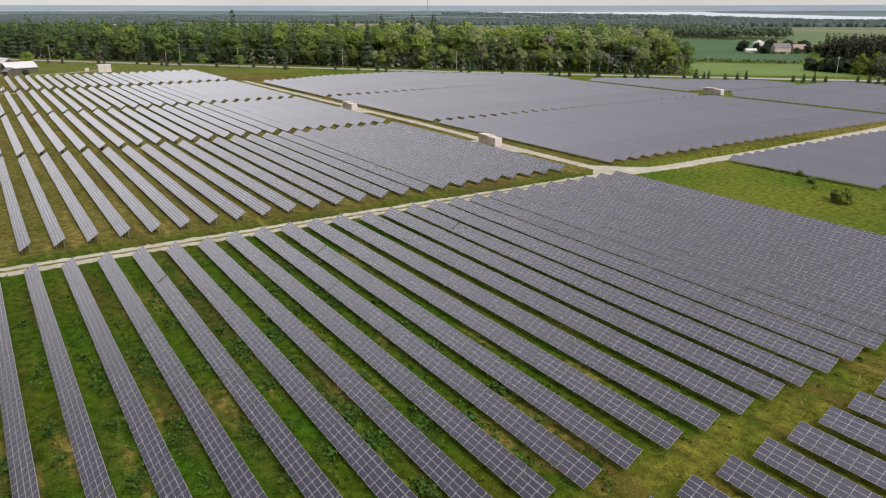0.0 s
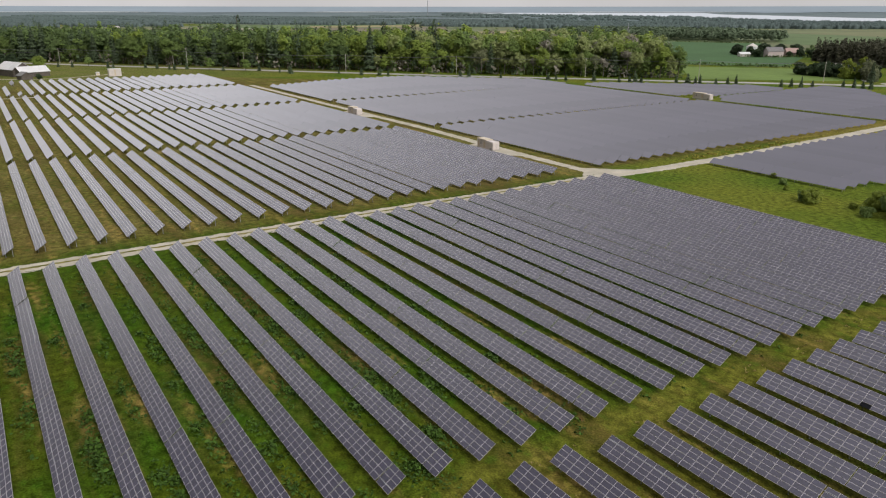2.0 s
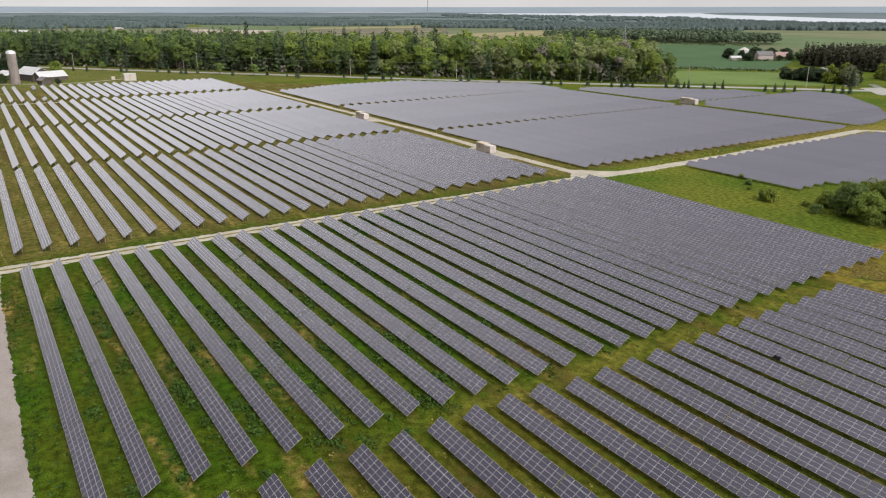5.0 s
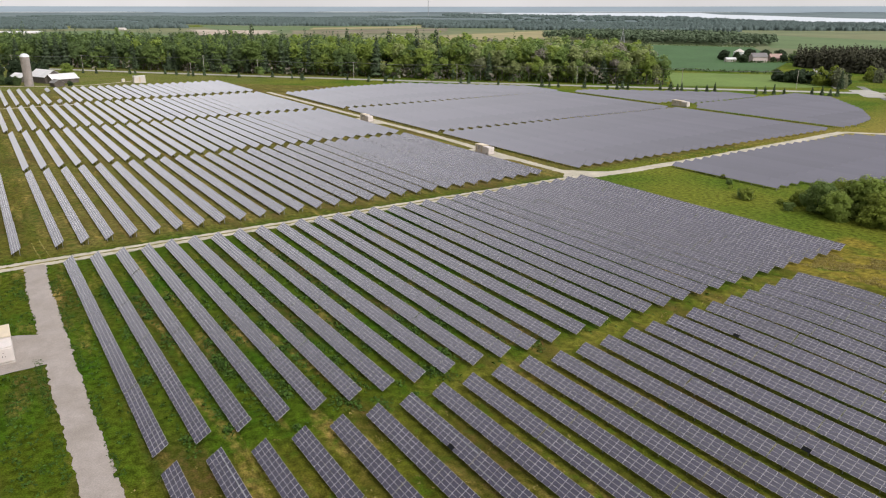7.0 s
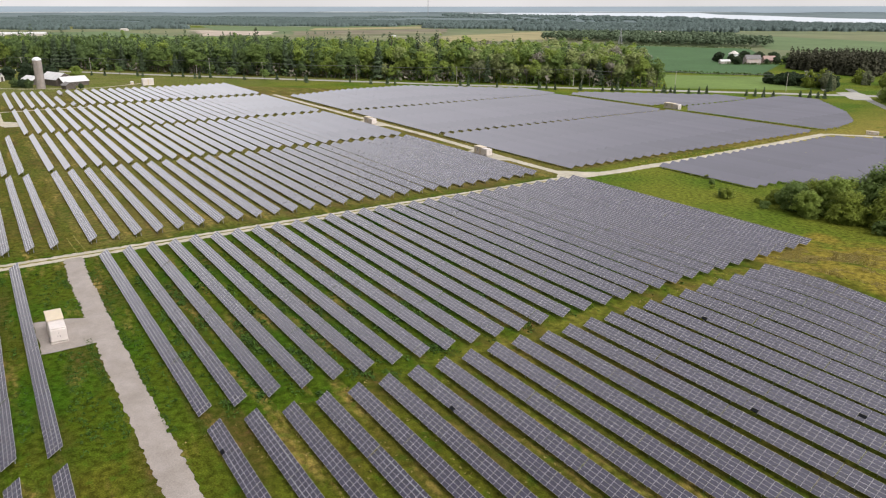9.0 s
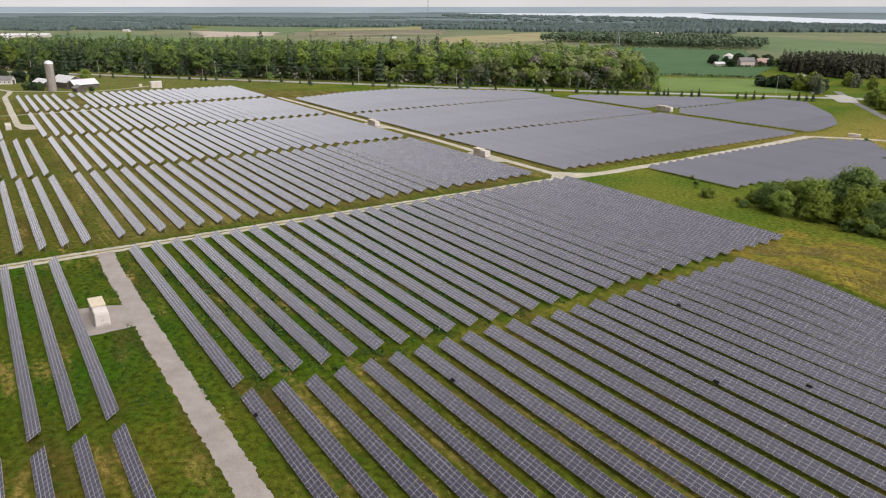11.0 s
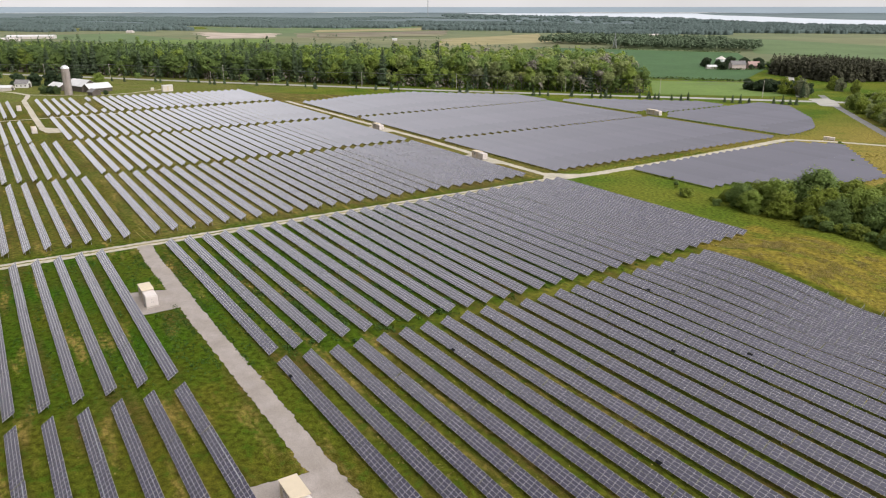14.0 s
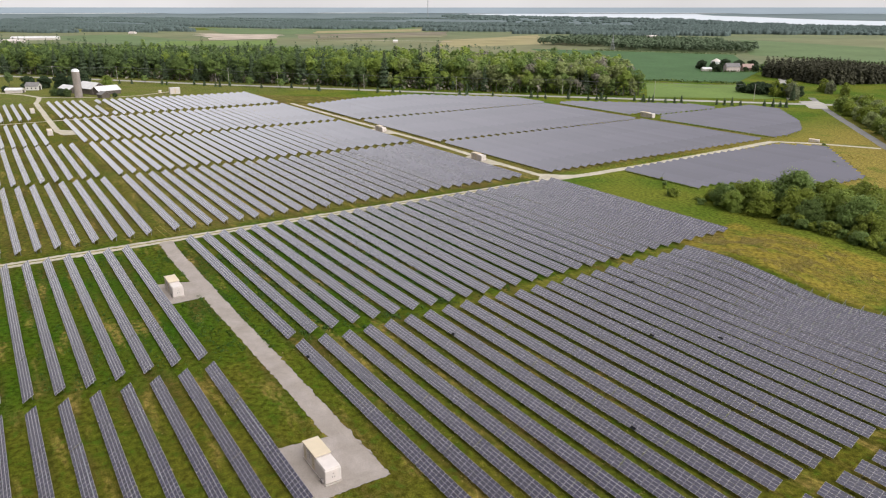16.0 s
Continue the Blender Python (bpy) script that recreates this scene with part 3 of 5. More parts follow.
def table_lift(col, variant):
    """Tables sit a few centimetres higher or lower than their neighbours."""
    rng = np.random.default_rng(100 + variant)
    lifts = rng.normal(0, 0.03, 40)
    tips = rng.normal(0, 0.009, 40)
    return lifts[col // TABLE], tips[col // TABLE]


def modules_mesh(c0, c1, variant, x_off=0.0, y=None, skip=()):
    """Joined modules of the columns c0..c1 of a row; with y given they follow the lie of the land."""
    cols = [(c, r) for c in range(c0, c1) for r in range(4) if (c, r) not in skip]
    v = []
    for c, r in cols:
        lift, tip = table_lift(c, variant)
        o = np.array([c * COL + (c // TABLE) * 0.09, r * (MOD_W + GAP), lift + tip * r])
        v.append(MOD_V + o)
    v = slope(np.array(v).reshape(-1, 3))
    if y is not None:
        v[:, 2] += height(v[:, 0] + x_off, v[:, 1] + y)
    n = len(cols)
    f = (MOD_F[None] + 12 * np.arange(n)[:, None, None]).reshape(-1, 4)
    return mesh_of("module_field", v, f, [GLASS, FRAME, BACKSHEET], np.tile(MOD_I, n))


def thin_modules(n):
    """Joined modules of a row seen from afar: glass and rim on top, one sheet behind each."""
    keep = MOD_F[:5]
    v, f, i = [], [], []
    for c in range(n):
        for r in range(4):
            k = 12 * (c * 4 + r)
            v.append(MOD_V + (c * COL + (c // TABLE) * 0.09, r * (MOD_W + GAP), 0.02 * math.sin(c // TABLE * 2.3)))
            f += [keep + k, np.array([[8, 11, 10, 9]]) + k]
            i += [0, 1, 1, 1, 1, 2]
    return mesh_of("module_field", slope(np.array(v).reshape(-1, 3)), np.concatenate(f), [GLASS, FRAME, BACKSHEET], i)


def bar_arrays(segs):
    """Square bars from (p, q, half width)."""
    V, F = [], []
    for p, q, h in segs:
        p, q = np.array(p, float), np.array(q, float)
        d = (q - p) / np.linalg.norm(q - p)
        a = np.cross(d, (0, 0, 1.0))
        a = np.array([1.0, 0, 0]) if np.linalg.norm(a) < 1e-3 else a / np.linalg.norm(a)
        b = np.cross(d, a)
        k = len(V) * 8
        V.append([e + h * (sx * a + sy * b) for e in (p, q) for sx, sy in ((-1, -1), (1, -1), (1, 1), (-1, 1))])
        F += [[k, k + 1, k + 2, k + 3], [k + 7, k + 6, k + 5, k + 4], [k, k + 4, k + 5, k + 1], [k + 1, k + 5, k + 6, k + 2], [k + 2, k + 6, k + 7, k + 3], [k + 3, k + 7, k + 4, k]]
    return np.array(V).reshape(-1, 3), np.array(F)


def rail_mesh(n, at_slope):
    length = n * COL + (n // TABLE) * 0.09
    ends = slope([(0.1, at_slope, -0.08), (length - 0.1, at_slope, -0.08)])
    return mesh_of("rail", *bar_arrays([(ends[0], ends[1], 0.04)]), STEEL)


def bent(n):
    """Uprights and rafters that carry one row."""
    segs = []
    length = n * COL
    for x in np.arange(1.2, length, 4.2):
        lo, hi = slope([(x, 0.45, -0.14), (x, SLANT - 0.45, -0.14)])
        segs += [(lo - UP * 0.35, hi + UP * 0.35, 0.035), ((x, lo[1], -0.3), tuple(lo), 0.05), ((x, hi[1], -0.3), tuple(hi), 0.05)]
    return mesh_of("support_frame", *bar_arrays(segs), STEEL)


CACHE = {}


def sheet_arrays(length):
    """Joined far tables: a tilted sheet of modules per table."""
    V, F = [], []
    step = TABLE * COL
    x = 0.0
    while x < length - 0.5:
        e = min(x + step, length)
        k = len(V) * 8
        V.append(slope(np.array([(x, 0, 0), (e - 0.06, 0, 0), (e - 0.06, SLANT, 0), (x, SLANT, 0), (x, 0, -0.05), (e - 0.06, 0, -0.05), (e - 0.06, SLANT, -0.05), (x, SLANT, -0.05)])))
        F += [[k, k + 1, k + 2, k + 3], [k + 7, k + 6, k + 5, k + 4], [k, k + 4, k + 5, k + 1], [k + 1, k + 5, k + 6, k + 2], [k + 2, k + 6, k + 7, k + 3], [k + 3, k + 7, k + 4, k]]
        x += step
    V = np.array(V).reshape(-1, 3)
    return V, np.array(F), np.tile([0, 1, 1, 1, 1, 1], len(V) // 8)


def cached(key, make):
    if key not in CACHE:
        CACHE[key] = make()
    return CACHE[key]


ONE_MODULE = mesh_of("module", slope(MOD_V), MOD_F, [GLASS, FRAME, BACKSHEET], MOD_I)
# black sheet standing in for the dark opening of a missing module
SHADED_GAP = mesh_of("module", slope(MOD_V), MOD_F, [GAP_SHADE, GAP_SHADE, BACKSHEET], MOD_I)
row_number = [0]
ROW_LABEL = "long row of tilted grey-violet solar modules on steel posts"


def solar_row(x_end, x_far, y, group, single=0, far=False, single_from_far=False, missing=(), label=ROW_LABEL, y_far=None, thin=False):
    """A row from x_far (west) to x_end (east). single: how many columns, counted from its east end, have modules of their own."""
    row_number[0] += 1
    variant = row_number[0] % 5
    n = int(round((x_end - x_far) / COL))
    x0 = x_end - n * COL - (n // TABLE) * 0.09
    flat = float(np.abs(height(np.linspace(x0, x_end, 9), y)).max()) < 0.05
    turn = math.degrees(math.atan2(y - y_far, x_end - x0)) if y_far is not None else 0.0
    row = thing("solar_panel_row", (x0, y if y_far is None else y_far, 0, 0, 0, turn), label, "solar panels", group)
    lo, hi = (0, single) if single_from_far else (n - single, n)
    span = (single, n) if single_from_far else (0, n - single)
    if thin:
        part("module_field", cached(("t", n), lambda: thin_modules(n)), row, kind="stuff")
    elif far:
        length = n * COL
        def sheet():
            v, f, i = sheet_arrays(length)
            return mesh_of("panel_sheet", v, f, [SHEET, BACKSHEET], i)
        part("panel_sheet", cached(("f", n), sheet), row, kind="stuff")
    elif span[1] > span[0]:
        key = ("m", span, variant, missing) if flat else ("m", span, variant, missing, y, x0)
        part("module_field", cached(key, lambda: modules_mesh(span[0], span[1], variant, x0, None if flat else y, missing)), row, kind="stuff")
    for c in range(lo, hi if single else lo):
        lift, tip = table_lift(c, variant)
        for r in range(4):
            if (c, r) in missing:
                continue
            o = slope(np.array([c * COL + (c // TABLE) * 0.09, r * (MOD_W + GAP), lift + tip * r])) - slope(np.zeros(3))
            gz = 0.0 if flat else float(height(x0 + c * COL, y))
            part("module", ONE_MODULE, row, at=pose(o[0], o[1], o[2] + gz))
    for c, r in missing:
        o = slope(np.array([c * COL + (c // TABLE) * 0.09, r * (MOD_W + GAP), -0.02])) - slope(np.zeros(3))
        part("module", SHADED_GAP, row, "black sheet painted as shade where a module is missing", at=pose(o[0], o[1], o[2] + (0.0 if flat else float(height(x0 + c * COL, y)))))
    if flat and not far:
        for s in (0.5, SLANT - 0.5):
            part("rail", cached(("r", n, s), lambda: rail_mesh(n, s)), row)
    part("support_frame", cached(("s", n), lambda: bent(n)), row, kind="stuff")
    return row


PITCH = 5.0
HALF = SLANT * math.cos(TILT) / 2


def row_y(k, at, low):
    """Middle line of the k-th row, from the places of the low edges of some rows."""
    return float(np.interp(k, at, low)) + HALF


# first tier north of the drive; its rows fan out a little towards the drive
for k in range(29):
    y = row_y(k, (0, 5, 12, 15, 21, 28), (47.67, 72.98, 108.0, 124.2, 155.2, 191.7))
    west = row_y(k, (0, 5, 9, 14), (47.0, 72.65, 93.5, 118.8)) if k < 14 else y
    east = float(np.interp(k, (0, 2, 6, 11, 15, 21, 28), (-134.8, -134.8, -133.9, -133.1, -133.4, -133.9, -134.0)))
    solar_row(east, -218.0, y, "rows of the tier by the drive", single=38 if 55 < y < 130 else 0, y_far=west)
DARK_AT = {0: ((5, 0),), 6: ((10, 0),), 7: ((50, 0),), 13: ((29, 0),), 15: ((37, 1),), 17: ((8, 0),)}
# second tier, nearer the camera's later path
for k in range(24):
    y = row_y(k, (0, 23), (47.7, 165.0))
    solar_row(-47.6, -130.0 + 0.125 * min(k, 15), y, "rows of the second tier", single=38 if 52 < y < 112 else 0, single_from_far=True, missing=DARK_AT.get(k, ()))
# third tier
for k in range(8, 18):
    solar_row(38.0, -43.2, 49.35 + PITCH * k, "rows of the third tier")
# south of the drive
for k in range(9):
    solar_row(-135.1, -217.6, 28.95 - 5.15 * k + HALF, "rows south of the drive")
for k in range(9):
    solar_row(-48.5, -129.9, 29.0 - 5.16 * k + HALF, "second rows south of the drive", single=20 if k < 6 else 0, single_from_far=True)
# west of the track
for k in range(28):
    solar_row(-230.0, -319.8, row_y(k, (0, 8, 20, 28), (46.7, 88.5, 151.0, 190.8)), "first tier west of the track", far=True, thin=True)
for k in range(28):
    solar_row(-325.2, -413.2, row_y(k, (0, 10, 20, 27), (46.6, 99.1, 151.3, 186.6)), "second tier west of the track", far=True)
for k in range(28):
    solar_row(-418.4, -511.8, row_y(k, (0, 6, 13, 27), (45.3, 78.2, 115.6, 187.2)), "third tier west of the track", far=True)
for k in range(9):
    solar_row(-229.4, -319.8, 39.1 - 5.13 * k, "rows beside the grass gap")
for k in range(8):
    solar_row(-325.0, -413.2, 38.3 - 5.13 * k, "rows beside the grass gap")
for k in range(5):
    solar_row(-418.4, -500.0, 28.1 - PITCH * k, "rows by the farm lane", far=True)
for k in range(5):
    solar_row(-521.0, -612.0, 27.6 - PITCH * k, "rows by the farm lane", far=True)
# north of the lane
for k in range(30):
    solar_row(-230.0, -315.0, 204.2 + HALF + PITCH * k, "first tier north of the lane", far=True)
# beyond the meadow
for k in range(25):
    low = 233.4 + PITCH * k
    y = low + HALF
    east = -176.5 + min(26, max(0, (y - 246) * 0.62)) if y < 304 else -150.1 - (y - 304) * 0.895
    solar_row(east, -216.6 + 1.1 * max(0, low - 342), y, "rows beyond the meadow", far=True)


def far_rows():
    """The farthest blocks, row by row."""
    spans = []
    for k in range(28):
        y, west = row_y(k, (0, 10, 27), (45.2, 99.0, 188.5)), -615 + 0.6 * min(k, 20)
        # two rows are stripped of some of their tables
        spans += {5: [(-521.0, -572.0, y)], 6: [(-521.0, -535.0, y), (-588.0, west, y)]}.get(k, [(-521.0, west, y)])
    spans += [(-319.2, -409.6, 204.2 + HALF + PITCH * k) for k in range(30)]
    for k in range(31):
        y = 204.2 + HALF + PITCH * k
        west = -500.5 - 11 * smoothstep(210, 250, y) if y < 300 else -511 + (y - 300) * 1.05
        spans.append((-414.0, float(west), y))
    for k in range(21):
        y = 365.6 + HALF + PITCH * k
        near = k < 2  # the rows leave room for the shelter
        east = -231 - (0.24 * max(0, y - 376) if y < 398 else 5.3 + 0.70 * (y - 398) if y < 428 else 26.3 + 1.0 * (y - 428))
        if east > -318:
            spans.append((east, -313.0 if near else -321.0, y))
        if y < 440:
            spans.append((-337.0 if near else -326.0, -408.0 + max(0, (y - 378)) * 0.98, y))
    for x1, x0, y in spans:
        if x1 - x0 > 3:
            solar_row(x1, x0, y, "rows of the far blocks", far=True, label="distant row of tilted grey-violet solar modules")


far_rows()


# ---------------------------------------------------------------- inverter shelters
def shelter(x, y, turn=0.0, long=8.6, label="cream inverter shelter with a white transformer cabinet on gravel", group="inverter shelters"):
    """Shelter of 2.5 m by long, the transformer cabinet at its east end; origin at the middle of the base."""
    s = thing("inverter_shelter", (x, y, 0.08, 0, 0, turn), label, "inverter shelter", group)
    a, w = long / 2, 1.25
    split = a - 3.7
    part("plinth", box_mesh("plinth", -a - 0.15, -w - 0.15, -0.1, a + 0.15, w + 0.15, 0.22, CONCRETE, 0.03), s, "grey concrete plinth")
    part("body", box_mesh("body", -a, -w, 0.22, split, w, 2.85, WHITE, 0.04), s)
    part("roof", box_mesh("roof", -a - 0.12, -w - 0.12, 2.85, split + 0.1, w + 0.12, 3.03, CREAM, 0.04), s, "cream flat roof with a small overhang")
    cab = part("cabinet", box_mesh("cabinet", split + 0.06, -w - 0.08, 0.22, a, w + 0.08, 2.5, WHITE, 0.12), s, "white transformer cabinet")
    part("lid", box_mesh("lid", split + 0.1, -w - 0.02, 2.48, a - 0.1, w + 0.02, 2.74, WHITE, 0.1), cab)
    part("nameplate", box_mesh("nameplate", a + 0.002, -0.5, 1.75, a + 0.02, 0.2, 1.85, VENT), cab)
    for yy in (-0.62, 0.62):
        d = part("cabinet_door", box_mesh("cabinet_door", a + 0.002, yy - 0.52, 0.4, a + 0.035, yy + 0.52, 2.2, WHITE, 0.012), cab)
        part("handle", box_mesh("handle", a + 0.035, yy * 0.3 - 0.03, 1.1, a + 0.08, yy * 0.3 + 0.03, 1.35, RUBBER, 0.01), d)
    for k, xx in enumerate((-a + 0.75, -a + 2.2, split - 0.95)):
        if k == 1:
            v = part("vent", box_mesh("vent", xx - 0.5, -w - 0.06, 1.3, xx + 0.5, -w - 0.002, 2.4, VENT, 0.02), s, "grey louvred vent")
            for q in range(5):
                part("louvre", box_mesh("louvre", xx - 0.46, -w - 0.09, 1.42 + q * 0.2, xx + 0.46, -w - 0.06, 1.5 + q * 0.2, WHITE), v)
        else:
            d = part("door", box_mesh("door", xx - 0.48, -w - 0.05, 0.3, xx + 0.48, -w - 0.002, 2.4, CREAM, 0.02), s, "cream steel door")
            part("handle", box_mesh("handle", xx + 0.34, -w - 0.1, 1.2, xx + 0.4, -w - 0.05, 1.4, RUBBER, 0.01), d)
    part("cable_box", box_mesh("cable_box", a - 1.3, -w - 0.35, 0.22, a - 0.5, -w + 0.05, 0.75, VENT, 0.03), s)
    return s


shelter(-89.3, 35.55)
shelter(-177.4, 34.25)
shelter(-271.8, 194.9, label="white inverter shelter standing beside the gravel lane")
shelter(-369.5, 195.2, label="white inverter shelter standing beside the gravel lane")
shelter(-325.8, 368.6, long=10.5, label="white inverter shelter standing between panel blocks")
gate_shelter = shelter(-213.9, 372.8, turn=26, label="low white inverter shelter near the gate")
gate_shelter.scale = (0.6, 0.7, 0.5)
shelter(-459.0, 33.0, long=6.5, label="cream inverter shelter beside the farm lane")
shelter(-565.0, 32.4, long=5.5, label="cream inverter shelter beside the farm lane")


def ground_box(x, y, w, d, h, label):
    t = thing("switchgear_cabinet", (x, y, 0), label, "electrical cabinet")
    part("body", box_mesh("body", -w / 2, -d / 2, 0, w / 2, d / 2, h, WHITE, 0.05), t)
    part("roof", box_mesh("roof", -w / 2 - 0.15, -d / 2 - 0.15, h, w / 2 + 0.15, d / 2 + 0.15, h + 0.2, TIN, 0.04), t)
    part("door", box_mesh("door", w / 2 + 0.003, -0.5, 0.2, w / 2 + 0.05, 0.5, h - 0.3, CREAM, 0.01), t)


ground_box(-633, 142, 4.5, 8, 4.8, "white switchgear building behind the panels")
ground_box(-646, 133, 2.2, 2.2, 2.0, "small white cabinet behind the panels")


# ---------------------------------------------------------------- foliage
def quads(centre, normal, size, rng, aspect=1.0):
    """Leaf clumps: one small rounded-off square each, facing about along normal."""
    n = normal / (np.linalg.norm(normal, axis=1, keepdims=True) + 1e-9)
    t = np.cross(n, rng.normal(0, 1, n.shape))
    t /= np.linalg.norm(t, axis=1, keepdims=True) + 1e-9
    b = np.cross(n, t)
    s = size[:, None] / 2
    j = rng.uniform(0.6, 1.25, (len(n), 4, 1))
    corner = np.stack([-t - b * aspect, t - b * aspect, t + b * aspect, -t + b * aspect], 1) * s[:, None]
    return (centre[:, None] + corner * j).reshape(-1, 3)


def quad_faces(n):
    return np.arange(4 * n).reshape(-1, 4)


def broad_crown(rng, n, r, h0, h1, leaf, lobes=9, spread=(0.36, 0.6)):
    """Points, normals and sizes of a broad crown between heights h0 and h1, made of uneven lobes."""
    mid, half = (h0 + h1) / 2, (h1 - h0) / 2
    d = rng.normal(0, 1, (lobes, 3))
    d /= np.linalg.norm(d, axis=1, keepdims=True)
    lc = d * np.array([r, r, half]) * rng.uniform(0.35, 0.72, (lobes, 1))
    lr = rng.uniform(*spread, lobes) * r
    k = rng.integers(0, lobes, n)
    e = rng.normal(0, 1, (n, 3))
    e[:, 2] = np.abs(e[:, 2]) * 0.9 - 0.25
    e /= np.linalg.norm(e, axis=1, keepdims=True)
    p = lc[k] + e * (lr[k] * rng.uniform(0.7, 1.06, n))[:, None] * np.array([1, 1, 0.85 * min(1.3, half / r)])
    p[:, 2] = np.clip(p[:, 2], -half, half * 1.08) + mid
    nn = e + rng.normal(0, 0.16, (n, 3)) + np.array([0, 0, 0.55])
    return p, nn, leaf * rng.uniform(0.6, 1.35, n)


def conifer_crown(rng, n, r, h0, h1, leaf):
    z = h0 + (h1 - h0) * rng.beta(1.05, 1.5, n)
    k = (h1 - z) / (h1 - h0)
    tier = 0.75 + 0.25 * np.cos((h1 - z) * 2 * math.pi / max(1.2, (h1 - h0) / 8))
    rad = r * (0.10 + 0.90 * k ** 0.65) * tier * rng.uniform(0.55, 1.08, n)
    a = rng.uniform(0, 2 * math.pi, n)
    p = np.stack([rad * np.cos(a), rad * np.sin(a), z], -1)
    nn = np.stack([np.cos(a) * 0.7, np.sin(a) * 0.7, np.full(n, 0.8)], -1) + rng.normal(0, 0.4, (n, 3))
    return p, nn, leaf * (0.5 + 0.7 * k) * rng.uniform(0.7, 1.3, n)


def twig_crown(rng, n, r, h0, h1, leaf):
    p, nn, s = broad_crown(rng, n, r, h0, h1, leaf)
    nn[:, 2] *= 0.2
    return p, nn, s


def trunk_arrays(rng, h, r0, limbs, reach):
    """Tapered trunk with limbs, as rings of six."""
    V, F = [], []

    def tube(p, q, a, b):
        p, q = np.array(p, float), np.array(q, float)
        d = (q - p) / np.linalg.norm(q - p)
        u = np.cross(d, (0.3, 0.9, 0.1))
        u /= np.linalg.norm(u)
        w = np.cross(d, u)
        k = len(V)
        for e, rad in ((p, a), (q, b)):
            for i in range(6):
                t = i * math.pi / 3
                V.append(e + rad * (math.cos(t) * u + math.sin(t) * w))
        for i in range(6):
            F.append([k + i, k + (i + 1) % 6, k + 6 + (i + 1) % 6, k + 6 + i])

    lean = rng.normal(0, 0.03, 2) * h
    m1 = np.array([lean[0] * 0.4, lean[1] * 0.4, h * 0.45])
    top = np.array([lean[0], lean[1], h])
    tube((0, 0, -0.4), m1, r0, r0 * 0.7)
    tube(m1, top, r0 * 0.7, r0 * 0.15)
    for _ in range(limbs):
        k = rng.uniform(0.3, 0.85)
        a = rng.uniform(0, 2 * math.pi)
        s = m1 * min(1, k / 0.45) if k < 0.45 else m1 + (top - m1) * (k - 0.45) / 0.55
        tube(s, s + np.array([math.cos(a) * reach, math.sin(a) * reach, reach * rng.uniform(0.3, 0.9)]) * rng.uniform(0.6, 1.0), r0 * 0.35, r0 * 0.08)
    return np.array(V), np.array(F)


def tree_meshes(seed, sort, h, r, n, leaf, mat, bark=BARK, bole=0.22):
    rng = np.random.default_rng(seed)
    if sort == "conifer":
        p, nn, s = conifer_crown(rng, n, r, h * bole * 0.4, h, leaf)
        tv, tf = trunk_arrays(rng, h * 0.95, 0.018 * h, 0, 1)
    elif sort == "twigs":
        p, nn, s = twig_crown(rng, n, r, h * bole, h, leaf)
        tv, tf = trunk_arrays(rng, h * 0.9, 0.016 * h, 10, r * 0.9)
    elif sort == "edge":
        # domed crown of many lobes, thinner towards the ground
        p, nn, s = broad_crown(rng, n, r, h * bole, h, leaf, lobes=26, spread=(0.24, 0.48))
        low = (p[:, 2] < 0.35 * h) & (rng.random(n) < 0.55)
        p[low, 2] += 0.4 * h * rng.random(int(low.sum()))
        tv, tf = trunk_arrays(rng, h * 0.8, 0.018 * h, 8, r * 0.8)
    elif sort == "bushy":
        p, nn, s = broad_crown(rng, n, r, -0.35 * h, h, leaf, lobes=44, spread=(0.17, 0.40))
        p[:, 2] = np.abs(p[:, 2])
        nn += rng.normal(0, 0.3, nn.shape)
        tv, tf = trunk_arrays(rng, h * 0.75, 0.02 * h, 6, r * 0.7)
    else:
        p, nn, s = broad_crown(rng, n, r, h * bole, h, leaf, lobes=11)
        tv, tf = trunk_arrays(rng, h * 0.75, 0.02 * h, 6, r * 0.7)
    return mesh_of("trunk", tv, tf, bark), mesh_of("crown", quads(p, nn, s, rng), quad_faces(n), mat)


def tree(name, x, y, meshes, label, group="", scale=1.0, turn=0.0, category="tree"):
    t = thing(name, (x, y, float(height(x, y)), 0, 0, turn), label, category, group)
    t.scale = (scale,) * 3
    part("trunk", meshes[0], t)
    part("crown", meshes[1], t)
    return t


SORTS = {
    "bright": [tree_meshes(10 + k, "edge", 17 + 2 * k, 6.0 + 0.6 * k, 2300, 0.75, LEAF_BRIGHT, bole=0.12) for k in range(3)],
    "green": [tree_meshes(20 + k, "edge", 17 + 2.5 * k, 5.6 + 0.6 * k, 2300, 0.75, LEAF, bole=0.12) for k in range(3)],
    "dark": [tree_meshes(30 + k, "edge", 18 + 2 * k, 5.8, 2300, 0.75, LEAF_DARK, bole=0.12) for k in range(2)],
    "pine": [tree_meshes(40 + k, "conifer", 20 + 3 * k, 4.4, 1300, 0.95, NEEDLE) for k in range(3)],
    "pale": [tree_meshes(55 + k, "edge", 16 + 2.5 * k, 5.4, 2000, 0.75, PALE_LEAF, GREY_BARK, bole=0.14) for k in range(2)],
    "bare": [tree_meshes(50 + k, "twigs", 17 + 2 * k, 4.2, 900, 0.5, (TWIG, TWIG_GREY)[k], GREY_BARK) for k in range(2)],
}
